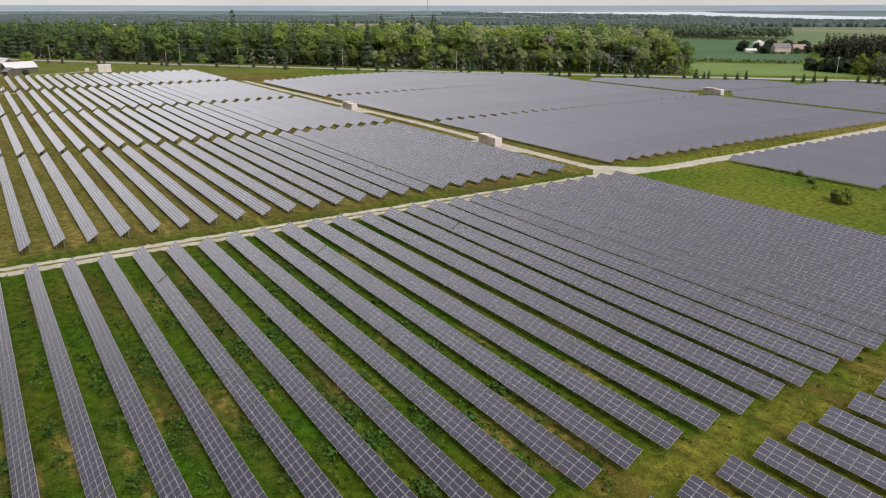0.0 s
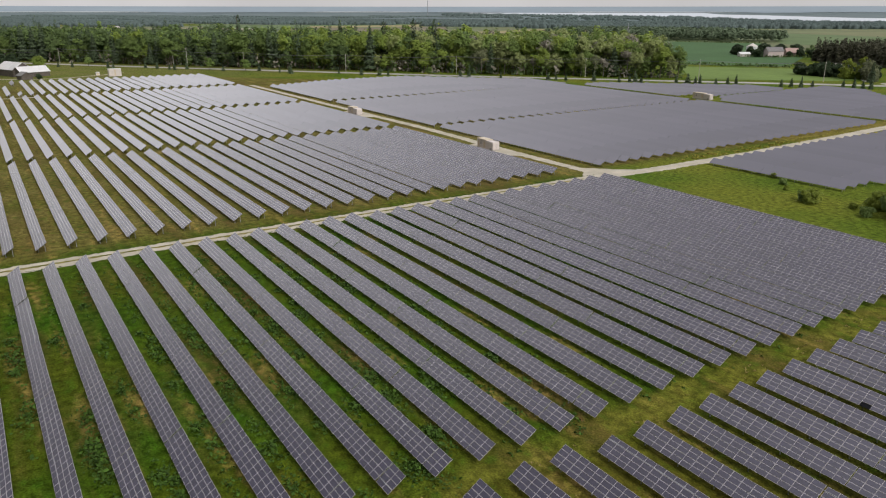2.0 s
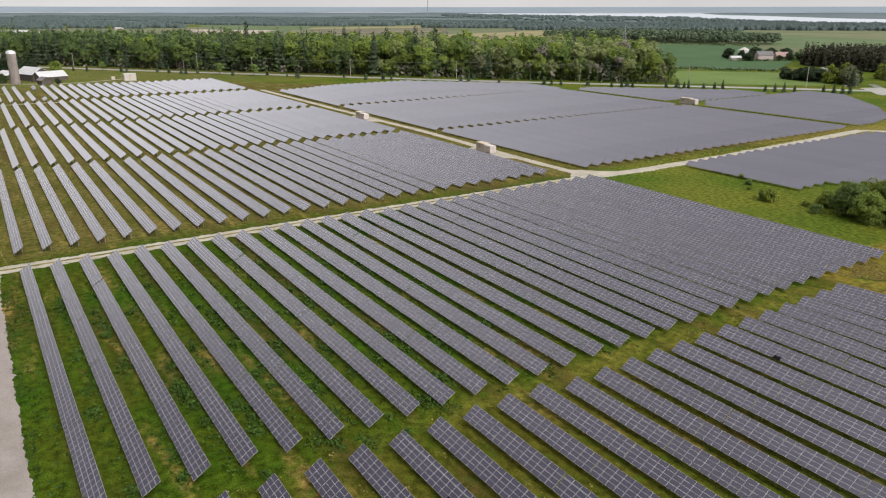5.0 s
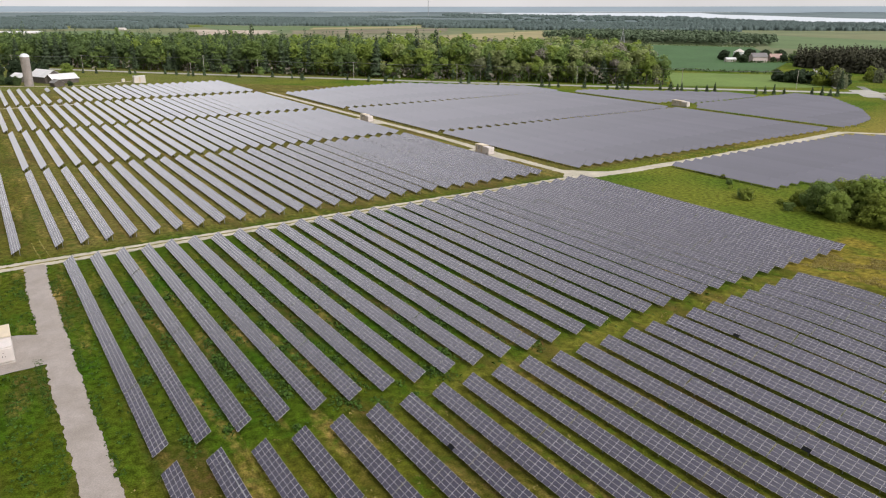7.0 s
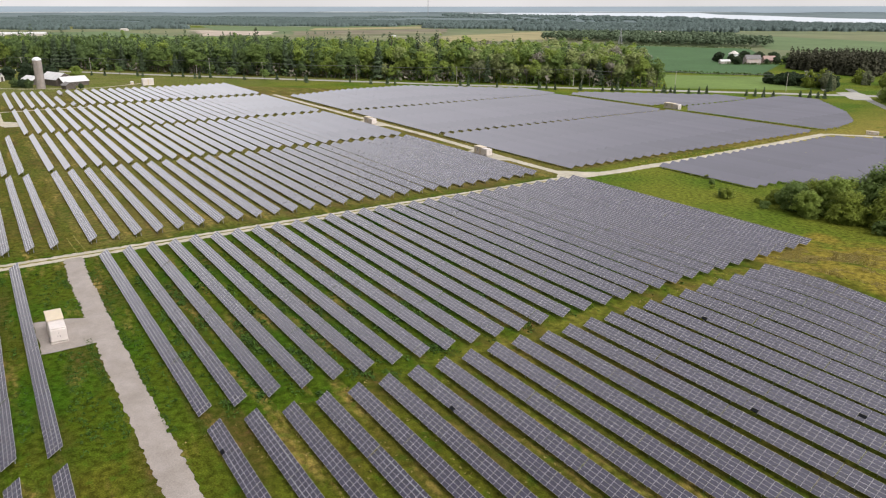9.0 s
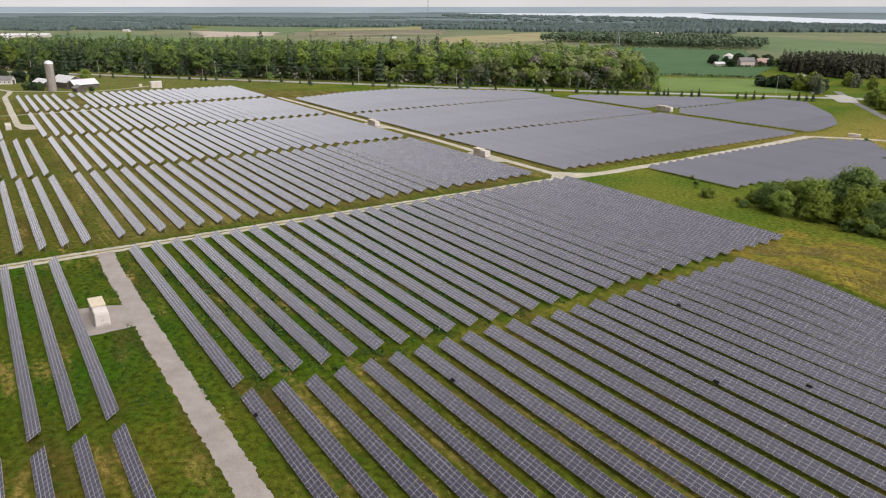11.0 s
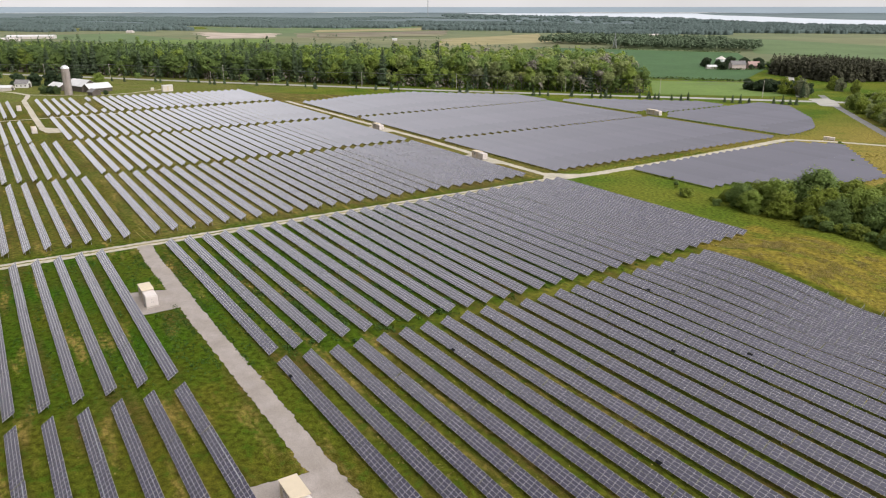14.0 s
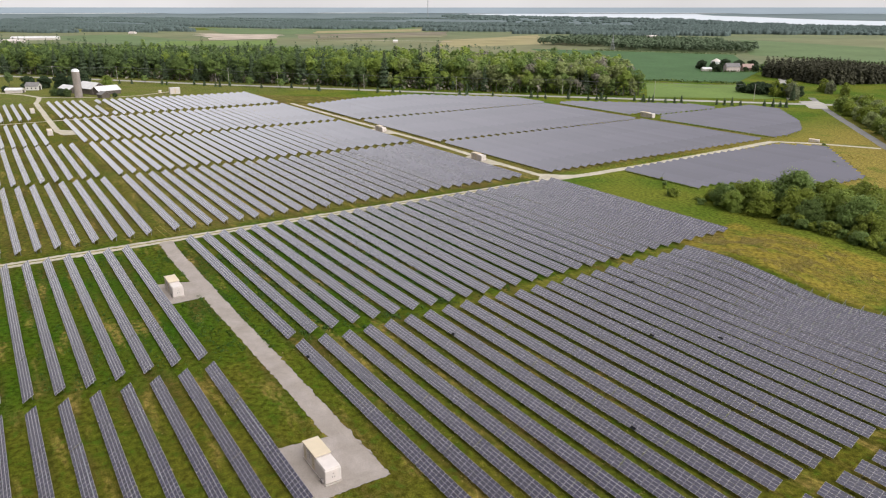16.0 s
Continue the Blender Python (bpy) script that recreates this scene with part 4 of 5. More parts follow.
SORT_LABEL = {"bright": "tall broadleaf tree with bright yellow-green foliage at the wood's edge", "green": "tall green broadleaf tree at the wood's edge",
              "dark": "tall broadleaf tree with deep green foliage at the wood's edge", "pine": "tall dark pine at the wood's edge", "pale": "soft pale olive-green tree at the wood's edge", "bare": "thin grey-brown half-bare tree at the wood's edge"}

ROAD_A, ROAD_D, ROAD_N = np.array([-721.0, 135.0]), np.array([0.732, 0.681]), np.array([-0.681, 0.732])


def bend(s):
    """How far the road swings out from its straight line towards the west."""
    return float(np.interp(s, (-300, -194, -73, 34, 134, 189, 241, 300, 360), (48, 44, 36, 24, 15, 12, 7, 3, 0)))


def mix_at(s):
    """Share of bright, green, dark, pine, pale and bare trees along the wood."""
    if s < 60:
        return (0.05, 0.22, 0.52, 0.21, 0.0, 0.0)
    if s < 170:
        return (0.10, 0.26, 0.33, 0.31, 0.0, 0.0)
    if s < 290:
        return (0.50, 0.30, 0.08, 0.06, 0.06, 0.0)
    if s > 375:
        return (0.16, 0.22, 0.05, 0.03, 0.32, 0.22)
    return (0.26, 0.27, 0.06, 0.05, 0.26, 0.10)


def wood_edge():
    rng = np.random.default_rng(77)
    s = -260.0
    names = list(SORTS)
    while s < 446:
        kind = names[rng.choice(6, p=mix_at(s))]
        o = 21 + 16 * rng.random() ** 1.4
        q = ROAD_A + ROAD_D * s + ROAD_N * (o + bend(s))
        tree("tree", q[0], q[1], SORTS[kind][rng.integers(len(SORTS[kind]))], SORT_LABEL[kind], "trees at the wood's edge", rng.uniform(0.72, 1.36), rng.uniform(0, 360))
        s += rng.uniform(3.4, 7.2)


def wood_depth():
    """The wood behind its edge, joined."""
    rng = np.random.default_rng(78)
    names = list(SORTS)
    mats = [LEAF_BRIGHT, LEAF, LEAF_DARK, NEEDLE, PALE_LEAF, TWIG_GREY]
    V, I = [], []
    for s in np.arange(-520, 448, 6.6):
        for o in np.arange(30, 168, 7.4):
            u, w = s + rng.uniform(-3, 3), o + rng.uniform(-3, 3)
            if u > 415 and w > 110 or (u < -20 and w > 150) or (u > 442 - w * 0.1):
                continue
            q = ROAD_A + ROAD_D * u + ROAD_N * (w + bend(u))
            k = rng.choice(6, p=mix_at(u + rng.normal(0, 35)))
            h = rng.normal(25.2, 3.4) + (2.0 if k == 3 else 0)
            if k == 3 and rng.random() < 0.05:
                h += 6
            n = 300 if w < 72 else 130
            if names[k] == "pine":
                p, nn, z = conifer_crown(rng, n, 4.4, h * 0.25, h, 1.25 if w < 72 else 1.7)
            else:
                p, nn, z = broad_crown(rng, n, rng.uniform(4.8, 6.8), h * 0.42, h, (1.15 if w < 72 else 1.65) * (1.0 if k < 5 else 0.75), lobes=12, spread=(0.28, 0.52))
            V.append(quads(p + (q[0], q[1], 0), nn, z, rng))
            I.append(np.full(n, k))
    # trunks and dark undergrowth along the front
    for s in np.arange(-300, 446, 1.6):
        w = rng.uniform(20, 42)
        q = ROAD_A + ROAD_D * s + ROAD_N * (w + bend(s))
        n = 14
        c = np.c_[rng.normal(q[0], 1.4, n), rng.normal(q[1], 1.4, n), rng.uniform(0.2, 7.5, n)]
        V.append(quads(c, rng.normal(0, 1, (n, 3)), rng.uniform(1.0, 2.2, n), rng))
        I.append(np.full(n, rng.choice([1, 2, 5, 3])))
    v = np.concatenate(V)
    tagged(new("woodland", mesh_of("woodland", v, quad_faces(len(v) // 4), mats, np.concatenate(I))), "dense mixed woodland in early summer leaf", "woodland", kind="stuff")


wood_edge()
wood_depth()

# emergent pines over the canopy
TALL = tree_meshes(61, "conifer", 33, 4.6, 520, 1.5, NEEDLE)
for px, py, sc in ((-758, 197, 0.98), (-685, 247, 1.25), (-601, 334, 1.11), (-586, 352, 1.14), (-564, 357, 1.14), (-623, 308, 1.01)):
    tree("pine_tree", px, py, TALL, "tall dark pine standing over the canopy", "emergent pines", sc, px)

# young conifers along the road
YOUNG = [tree_meshes(70 + k, "conifer", 5.2, 1.7 - 0.3 * k, 240, 0.55, NEEDLE, bole=0.1) for k in range(3)]
for k, (px, py) in enumerate([(-749, 119), (-739, 128), (-719, 151), (-713, 154), (-699, 175), (-686, 181), (-671, 187), (-668, 190), (-668, 199), (-635, 217), (-622, 240), (-601, 248), (-594, 253), (-586, 251), (-569, 280), (-549, 288), (-539, 297), (-536, 302),
                              (-497, 336), (-494, 341), (-477, 355), (-449, 372), (-446, 376), (-440, 379), (-428, 392), (-415, 401), (-411, 406), (-409, 409), (-405, 410), (-391, 426), (-385, 429), (-380, 430),
                              (-379, 433), (-372, 439), (-366, 442), (-363, 446), (-343, 461), (-338, 463), (-333, 465), (-328, 468), (-315, 477), (-312, 483), (-309, 487), (-305, 488)]):
    tree("young_spruce", px, py, YOUNG[k % 3], "young dark spruce planted along the road verge", "young spruces", 0.8 + 0.45 * ((k * 37) % 11) / 10, k * 50)
ROUND = tree_meshes(80, "broad", 8.5, 3.6, 500, 0.7, LEAF, bole=0.12)
for px, py, sc in ((-740, 140, 0.95), (-653, 212, 1.15), (-626, 231, 1.1), (-516, 323, 0.8)):
    tree("roadside_tree", px, py, ROUND, "round green tree on the road verge", "roadside trees", sc, px)

# the thicket beside the meadow
WILLOW = [tree_meshes(90 + k, "bushy", 11.5 + k, 7.0 + 0.4 * k, 9000, 0.46, (OLIVE_LEAF, LEAF_BRIGHT, OLIVE_LEAF, LEAF)[k], bole=0.02) for k in range(4)]
for k, (px, py, sc) in enumerate([(-164, 224, 0.42), (-157, 221, 0.66), (-154, 228, 0.75), (-150, 218, 0.66), (-147, 227, 0.95), (-141, 221, 0.85), (-139, 233, 1.2), (-131, 226, 0.98), (-128, 238, 1.1), (-121, 230, 1.05), (-113, 236, 1.1), (-112, 226, 0.95), (-124, 222, 0.7), (-105, 222, 0.75),
                                  (-104, 230, 0.95), (-97, 238, 1.05), (-94, 228, 0.85), (-86, 234, 0.95), (-120, 247, 1.1), (-104, 247, 1.1)]):
    tree("willow_tree", px, py, WILLOW[(k * 3 + k // 4) % 4], "broad bushy willow with soft olive-green foliage", "thicket of willows", sc, k * 77)
SHRUB = [tree_meshes(100 + k, "bushy", 3.2, 2.5, 1500, 0.30, (OLIVE_LEAF, LEAF)[k], bole=0.0) for k in range(2)]
for k, (px, py, sc) in enumerate([(-175.5, 217, 1.15), (-177.5, 218, 0.9), (-206, 236, 0.5), (-201, 236, 0.45), (-196, 234, 0.5), (-190, 229, 0.55), (-186, 224, 0.4), (-162, 216, 0.8), (-167, 220, 0.5)] +
                                 [(-129 + 3.1 * q, 217.0 + 1.2 * math.sin(q * 2.1) - 0.12 * q, 1.25 + 0.3 * math.sin(q * 1.7)) for q in range(18)] +
                                 [(-232 + 6.1 * q, 470 - 9.2 * q + 3 * math.sin(q), 1.2 + 0.4 * math.sin(q * 2.3)) for q in range(12)] +
                                 [(-205 + 5 * q, 367 - 7 * q, 0.45 + 0.2 * math.sin(q * 1.3)) for q in range(11)]):
    tree("shrub", px, py, SHRUB[k % 2], "low dense olive-green shrub in the grass", "shrubs", sc, k * 61, "shrub")

# hedge wood along the side road
ROADSIDE = [tree_meshes(95 + k, "bushy", 11.5 + k, 6.6, 4000, 0.62, (PALE_LEAF, LEAF_BRIGHT, OLIVE_LEAF)[k], bole=0.02) for k in range(3)]
for k in range(40):
    u = (k % 20) / 19
    off = 7 + 12 * (k // 20) + 2 * math.sin(k * 2.7)
    px, py = -288 + 130 * u + 0.755 * off + 1.5 * math.sin(k * 3.1), 512 - 150 * u + 0.655 * off
    tree("hedge_tree", px, py, ROADSIDE[(k * 5) % 3], "bright green bushy tree beside the side road", "trees beside the side road", 0.75 + 0.3 * ((k * 7) % 5) / 5 + 0.15 * (k // 20), k * 91)


# ---------------------------------------------------------------- farms
def gable(name, x, y, turn, length, width, eave, ridge, wall, roof, label, category="barn", door=True, windows=0):
    b = thing(name, (x, y, 0, 0, 0, turn), label, category)
    a, w = length / 2, width / 2
    me = mesh_of("wall", [(-a, -w, 0), (a, -w, 0), (a, w, 0), (-a, w, 0), (-a, -w, eave), (a, -w, eave), (a, w, eave), (-a, w, eave), (-a, 0, ridge), (a, 0, ridge)],
                 [(0, 1, 5, 4), (2, 3, 7, 6), (1, 2, 6, 9, 5), (3, 0, 4, 8, 7), (4, 5, 9, 8), (6, 7, 8, 9), (0, 3, 2, 1)], wall)
    part("wall", me, b)
    for s in (-1, 1):
        k = (ridge - eave) / w
        o, t = 0.5, 0.18
        ye, ze = s * (w + o), eave - k * o
        part("roof", mesh_of("roof", [(-a - o, ye, ze + 0.03), (a + o, ye, ze + 0.03), (a + o, 0, ridge + 0.03), (-a - o, 0, ridge + 0.03), (-a - o, ye, ze + t), (a + o, ye, ze + t), (a + o, 0, ridge + t), (-a - o, 0, ridge + t)],
                             [(0, 1, 2, 3), (7, 6, 5, 4), (0, 4, 5, 1), (1, 5, 6, 2), (2, 6, 7, 3), (3, 7, 4, 0)], roof), b)
    if door:
        part("door", box_mesh("door", a + 0.01, -1.6, 0, a + 0.12, 1.6, min(3.4, eave - 0.2), BOARDS, 0.02), b)
    for q in range(windows):
        xx = -a + length * (q + 0.5) / windows
        wdw = part("window", box_mesh("window", xx - 0.6, -w - 0.08, 1.1, xx + 0.6, -w - 0.005, 2.4, WHITE, 0.02), b)
        part("pane", box_mesh("pane", xx - 0.48, -w - 0.1, 1.22, xx + 0.48, -w - 0.08, 2.28, PANE), wdw)
    return b


def silo(x, y, h=20.0, r=3.3):
    s = thing("silo", (x, y, 0), "tall grey concrete-stave silo with a pale steel dome", "silo")
    bm = bmesh.new()
    cone(bm, r, r, h, seg=32)
    part("shell", bm_mesh("shell", bm, STAVE), s)
    for z in np.arange(0.6, h, 0.8):
        bm = bmesh.new()
        cone(bm, r + 0.05, r + 0.05, 0.09, pose(0, 0, z), 32)
        part("hoop", bm_mesh("hoop", bm, STEEL), s)
    bm = bmesh.new()
    bmesh.ops.create_uvsphere(bm, u_segments=28, v_segments=12, radius=r + 0.12)
    bmesh.ops.delete(bm, geom=[v for v in bm.verts if v.co.z < -0.01], context="VERTS")
    bmesh.ops.scale(bm, vec=(1, 1, 0.75), verts=bm.verts)
    bmesh.ops.translate(bm, vec=(0, 0, h), verts=bm.verts)
    part("dome", bm_mesh("dome", bm, DOME, True), s, "pale galvanised dome")
    part("chute", box_mesh("chute", r - 0.1, -0.5, 0, r + 0.7, 0.5, h, STAVE, 0.05), s)


silo(-648.0, 71.5, r=2.95)
gable("barn", -676, 85, 20, 26, 14, 4.6, 9.0, BOARDS, TIN, "old dark-boarded barn with a pale sheet-metal roof")
gable("barn_wing", -663, 94, 110, 19, 12, 3.2, 6.6, BOARDS, TIN, "lower barn wing with a pale metal roof")
gable("barn_shed", -636, 88, 20, 7, 7, 2.8, 4.8, BOARDS, SHINGLE, "small grey-roofed farm shed beside the barn", "shed")
gable("barn_leanto", -692, 70, 20, 19, 9, 3.5, 6.0, BOARDS, TIN, "low lean-to shed with a white metal roof", "shed")
gable("farmhouse", -730, 46, 60, 10.5, 7.5, 3.6, 6.4, SIDING, SHINGLE, "pale farmhouse with a grey roof", "house", windows=3)
gable("machine_shed", -713, 31, 60, 13.5, 7, 2.4, 4.0, WHITE, TIN, "low white machine shed with a metal roof", "shed")
DENSE = [tree_meshes(110 + k, "bushy", 9.5, 4.8, 2600, 0.7, (SHADE_LEAF, LEAF_DARK, SHADE_LEAF)[k], bole=0.02) for k in range(3)]
for k, (px, py, m, sc, nm) in enumerate([(-669, 56, DENSE[1], 0.8, "green"), (-664, 61, DENSE[0], 0.85, "deep green"), (-659, 65, DENSE[1], 0.75, "green"), (-634, 96, DENSE[0], 0.5, "deep green"), (-716, 104, WILLOW[1], 0.95, "bright green"),
                                         (-742, 56, DENSE[0], 1.5, "deep green"), (-735, 68, DENSE[2], 1.6, "deep green"), (-728, 78, DENSE[0], 1.7, "deep green"), (-720, 86, DENSE[2], 1.5, "deep green"), (-758, 44, DENSE[0], 1.4, "deep green"), (-736, 80, DENSE[0], 1.7, "deep green"), (-716, 30, DENSE[0], 0.6, "deep green"), (-726, 24, DENSE[0], 0.7, "deep green"), (-775, 30, SORTS["dark"][1], 0.75, "deep green")]):
    tree("farm_tree", px, py, m, f"{nm} broadleaf tree by the farm buildings", "trees by the farm", sc, k * 70)

gable("farmhouse_pale", -519, 716, 58, 15, 10, 6, 9.5, ROSE, SHINGLE, "two-storey pale pink farmhouse among dark trees", "house", windows=4)
gable("farmhouse_annex", -516, 740, 58, 12, 9, 4, 8.0, BRICK, BRICK, "low brown-roofed house beside the farmhouse", "house", windows=3)
gable("garage", -540, 700, 58, 10, 7, 2.8, 4.4, WHITE, TIN, "white garage beside the farmhouse", "garage")
grain = thing("grain_bin", (-572, 758, 0), "round white grain bin with a conical roof", "grain bin")
bm = bmesh.new()
cone(bm, 6, 6, 7, seg=24)
part("bin_wall", bm_mesh("bin_wall", bm, DOME), grain)
bm = bmesh.new()
cone(bm, 6.3, 0.5, 3.2, pose(0, 0, 7), 24)
part("bin_roof", bm_mesh("bin_roof", bm, WHITE), grain)
HOME = [(-560, 716, 0, 1.1), (-566, 724, 0, 1.0), (-553, 728, 2, 0.8), (-524, 700, 0, 0.75), (-529, 704, 0, 0.8), (-534, 712, 2, 0.7), (-510, 728, 0, 0.6), (-497, 744, 0, 0.75), (-503, 752, 1, 0.95), (-492, 752, 0, 0.8), (-486, 748, 0, 0.6), (-518, 752, 0, 1.2), (-530, 744, 0, 1.2), (-548, 742, 0, 1.2), (-541, 734, 2, 1.0), (-505, 738, 0, 0.8),
        (-389, 552, 2, 0.95), (-383, 547, 0, 0.85), (-376, 548, 0, 1.1), (-368, 547, 2, 1.0), (-371, 556, 0, 1.2), (-362, 553, 0, 1.1), (-357, 562, 0, 1.15), (-354, 552, 2, 0.9), (-378, 560, 0, 1.1), (-348, 560, 0, 0.8), (-345, 553, 0, 0.9), (-341, 560, 2, 0.95), (-366, 546, 0, 0.9)]
for k, (px, py, m, sc) in enumerate(HOME):
    sc *= 1.35 if k < 16 else 1.1
    tree("homestead_tree", px, py, DENSE[m], "dense dark-green tree near the farmhouse", "trees near the farmhouse", sc, k * 83)
FUZZY = [tree_meshes(120 + k, "bushy", 13, 5.2, 2600, 0.6, (OLIVE_LEAF, TWIG)[k], GREY_BARK, bole=0.08) for k in range(2)]
for k, (px, py, sc, m) in enumerate([(-338, 545, 1.15, 1), (-344, 551, 1.3, 0), (-350, 543, 1.2, 0), (-352, 612, 1.0, 0), (-345, 606, 0.9, 0), (-338, 600, 1.0, 1), (-331, 610, 0.85, 0), (-324, 596, 0.8, 0), (-318, 588, 0.8, 0), (-331, 540, 0.8, 1)]):
    tree("verge_tree", px, py, FUZZY[m], "soft olive-grey tree just coming into leaf by the junction", "trees by the junction", sc, k * 47)
pine_post = tree_meshes(130, "conifer", 13, 2.6, 420, 0.9, NEEDLE, bole=0.1)
tree("spruce", -327, 530, pine_post, "dark narrow spruce by the junction", scale=1.0)


# ---------------------------------------------------------------- power line
def pole(x, y, turn, h=12.5):
    p = thing("utility_pole", (x, y, 0, 0, 0, turn), "grey timber utility pole with a crossarm", "utility pole", "utility poles along the road")
    bm = bmesh.new()
    cone(bm, 0.20, 0.13, h + 0.4, pose(0, 0, -0.4), 10)
    part("post", bm_mesh("post", bm, TIMBER), p)
    arm = part("crossarm", box_mesh("crossarm", -0.07, -1.2, h - 0.9, 0.07, 1.2, h - 0.72, TIMBER, 0.01), p)
    for q in (-1.05, 0, 1.05):
        bm = bmesh.new()
        cone(bm, 0.07, 0.05, 0.3, pose(0, q, h - 0.72), 8)
        part("insulator", bm_mesh("insulator", bm, WHITE), arm)
    return Vector((x, y, h))


POLES = [(-885, 16), (-838, 72), (-796, 125), (-714.6, 200), (-650.5, 238), (-580.3, 291), (-521.4, 349), (-454, 409), (-400, 458), (-345, 508)]
tops = [pole(px, py, 43) for px, py in POLES]
for px, py in ((-716, 210), (-690, 205)):
    pole(px, py, 43, 15.0)


def wires():
    for off, drop in ((-1.05, 0.4), (0.0, 0.4), (1.05, 0.4), (0.0, 2.6)):
        cu = bpy.data.curves.new("wire", "CURVE")
        cu.dimensions, cu.bevel_depth, cu.bevel_resolution = "3D", 0.035, 0
        sp = cu.splines.new("POLY")
        pts = []
        for a, b in zip(tops, tops[1:]):
            for k in range(8):
                q = a.lerp(b, k / 8)
                pts.append((q.x - 0.681 * off, q.y + 0.732 * off, q.z - drop - 1.2 * (1 - (2 * k / 8 - 1) ** 2)))
        sp.points.add(len(pts) - 1)
        for i, q in enumerate(pts):
            sp.points[i].co = (*q, 1)
        ob = new("power_line", cu)
        cu.materials.append(WIRE)
        tagged(ob, "thin sagging power line between the poles", "power line", "power lines")


wires()


def pylon(x, y, h, name="lattice_pylon"):
    t = thing(name, (x, y, float(height(x, y)), 0, 0, 40), "grey steel lattice pylon far behind the woods", "pylon")
    b = h * 0.12
    segs = []
    for sx, sy in ((-1, -1), (1, -1), (1, 1), (-1, 1)):
        segs.append(((sx * b, sy * b, 0), (sx * b * 0.22, sy * b * 0.22, h * 0.72), 0.2))
        segs.append(((sx * b * 0.22, sy * b * 0.22, h * 0.72), (0, 0, h), 0.16))
    for k in range(5):
        z0, z1 = h * 0.72 * k / 5, h * 0.72 * (k + 1) / 5
        w0, w1 = b * (1 - 0.78 * k / 5), b * (1 - 0.78 * (k + 1) / 5)
        segs += [((-w0, -w0, z0), (w1, -w1, z1), 0.12), ((w0, -w0, z0), (-w1, -w1, z1), 0.12), ((w0, w0, z0), (-w1, w1, z1), 0.12)]
    part("tower", mesh_of("tower", *bar_arrays(segs), STEEL), t)
    for z, w in ((0.72, 0.26), (0.84, 0.2)):
        part("arm", mesh_of("arm", *bar_arrays([((0, -h * w, h * z), (0, h * w, h * z), 0.25)]), STEEL), t)


pylon(-900, 917, 26)


def mast():
    t = thing("radio_mast", (-3560, 2190, float(height(-3560, 2190))), "thin grey radio mast near the horizon", "mast")
    part("mast", mesh_of("mast", *bar_arrays([((0, 0, 0), (0, 0, 130), 1.1)]), STEEL), t)


mast()
FAR_SHEDS = [(-1740, 78, 60, 24, 8), (-1890, 140, 95, 26, 8), (-1640, 30, 40, 18, 7), (-2719, 1166, 70, 22, 9), (-2757, 1279, 40, 18, 8), (-2726, 1330, 50, 18, 8), (-2600, 1110, 30, 16, 7), (-1491, 1569, 34, 12, 7), (-1236, 1388, 26, 12, 6), (-1360, 757, 9, 7, 5), (-2200, 400, 18, 12, 6), (-2450, 420, 24, 12, 6), (-2900, 860, 50, 20, 9)]
for k, (px, py, ln, wd, hh) in enumerate(FAR_SHEDS):
    g = gable("far_shed", px, py, 57 + 17 * math.sin(k), ln, wd, hh * 0.65, hh, WHITE, TIN if k % 2 else WHITE, "long pale building far across the plain", "building", door=False)
    g.location.z = float(height(px, py))


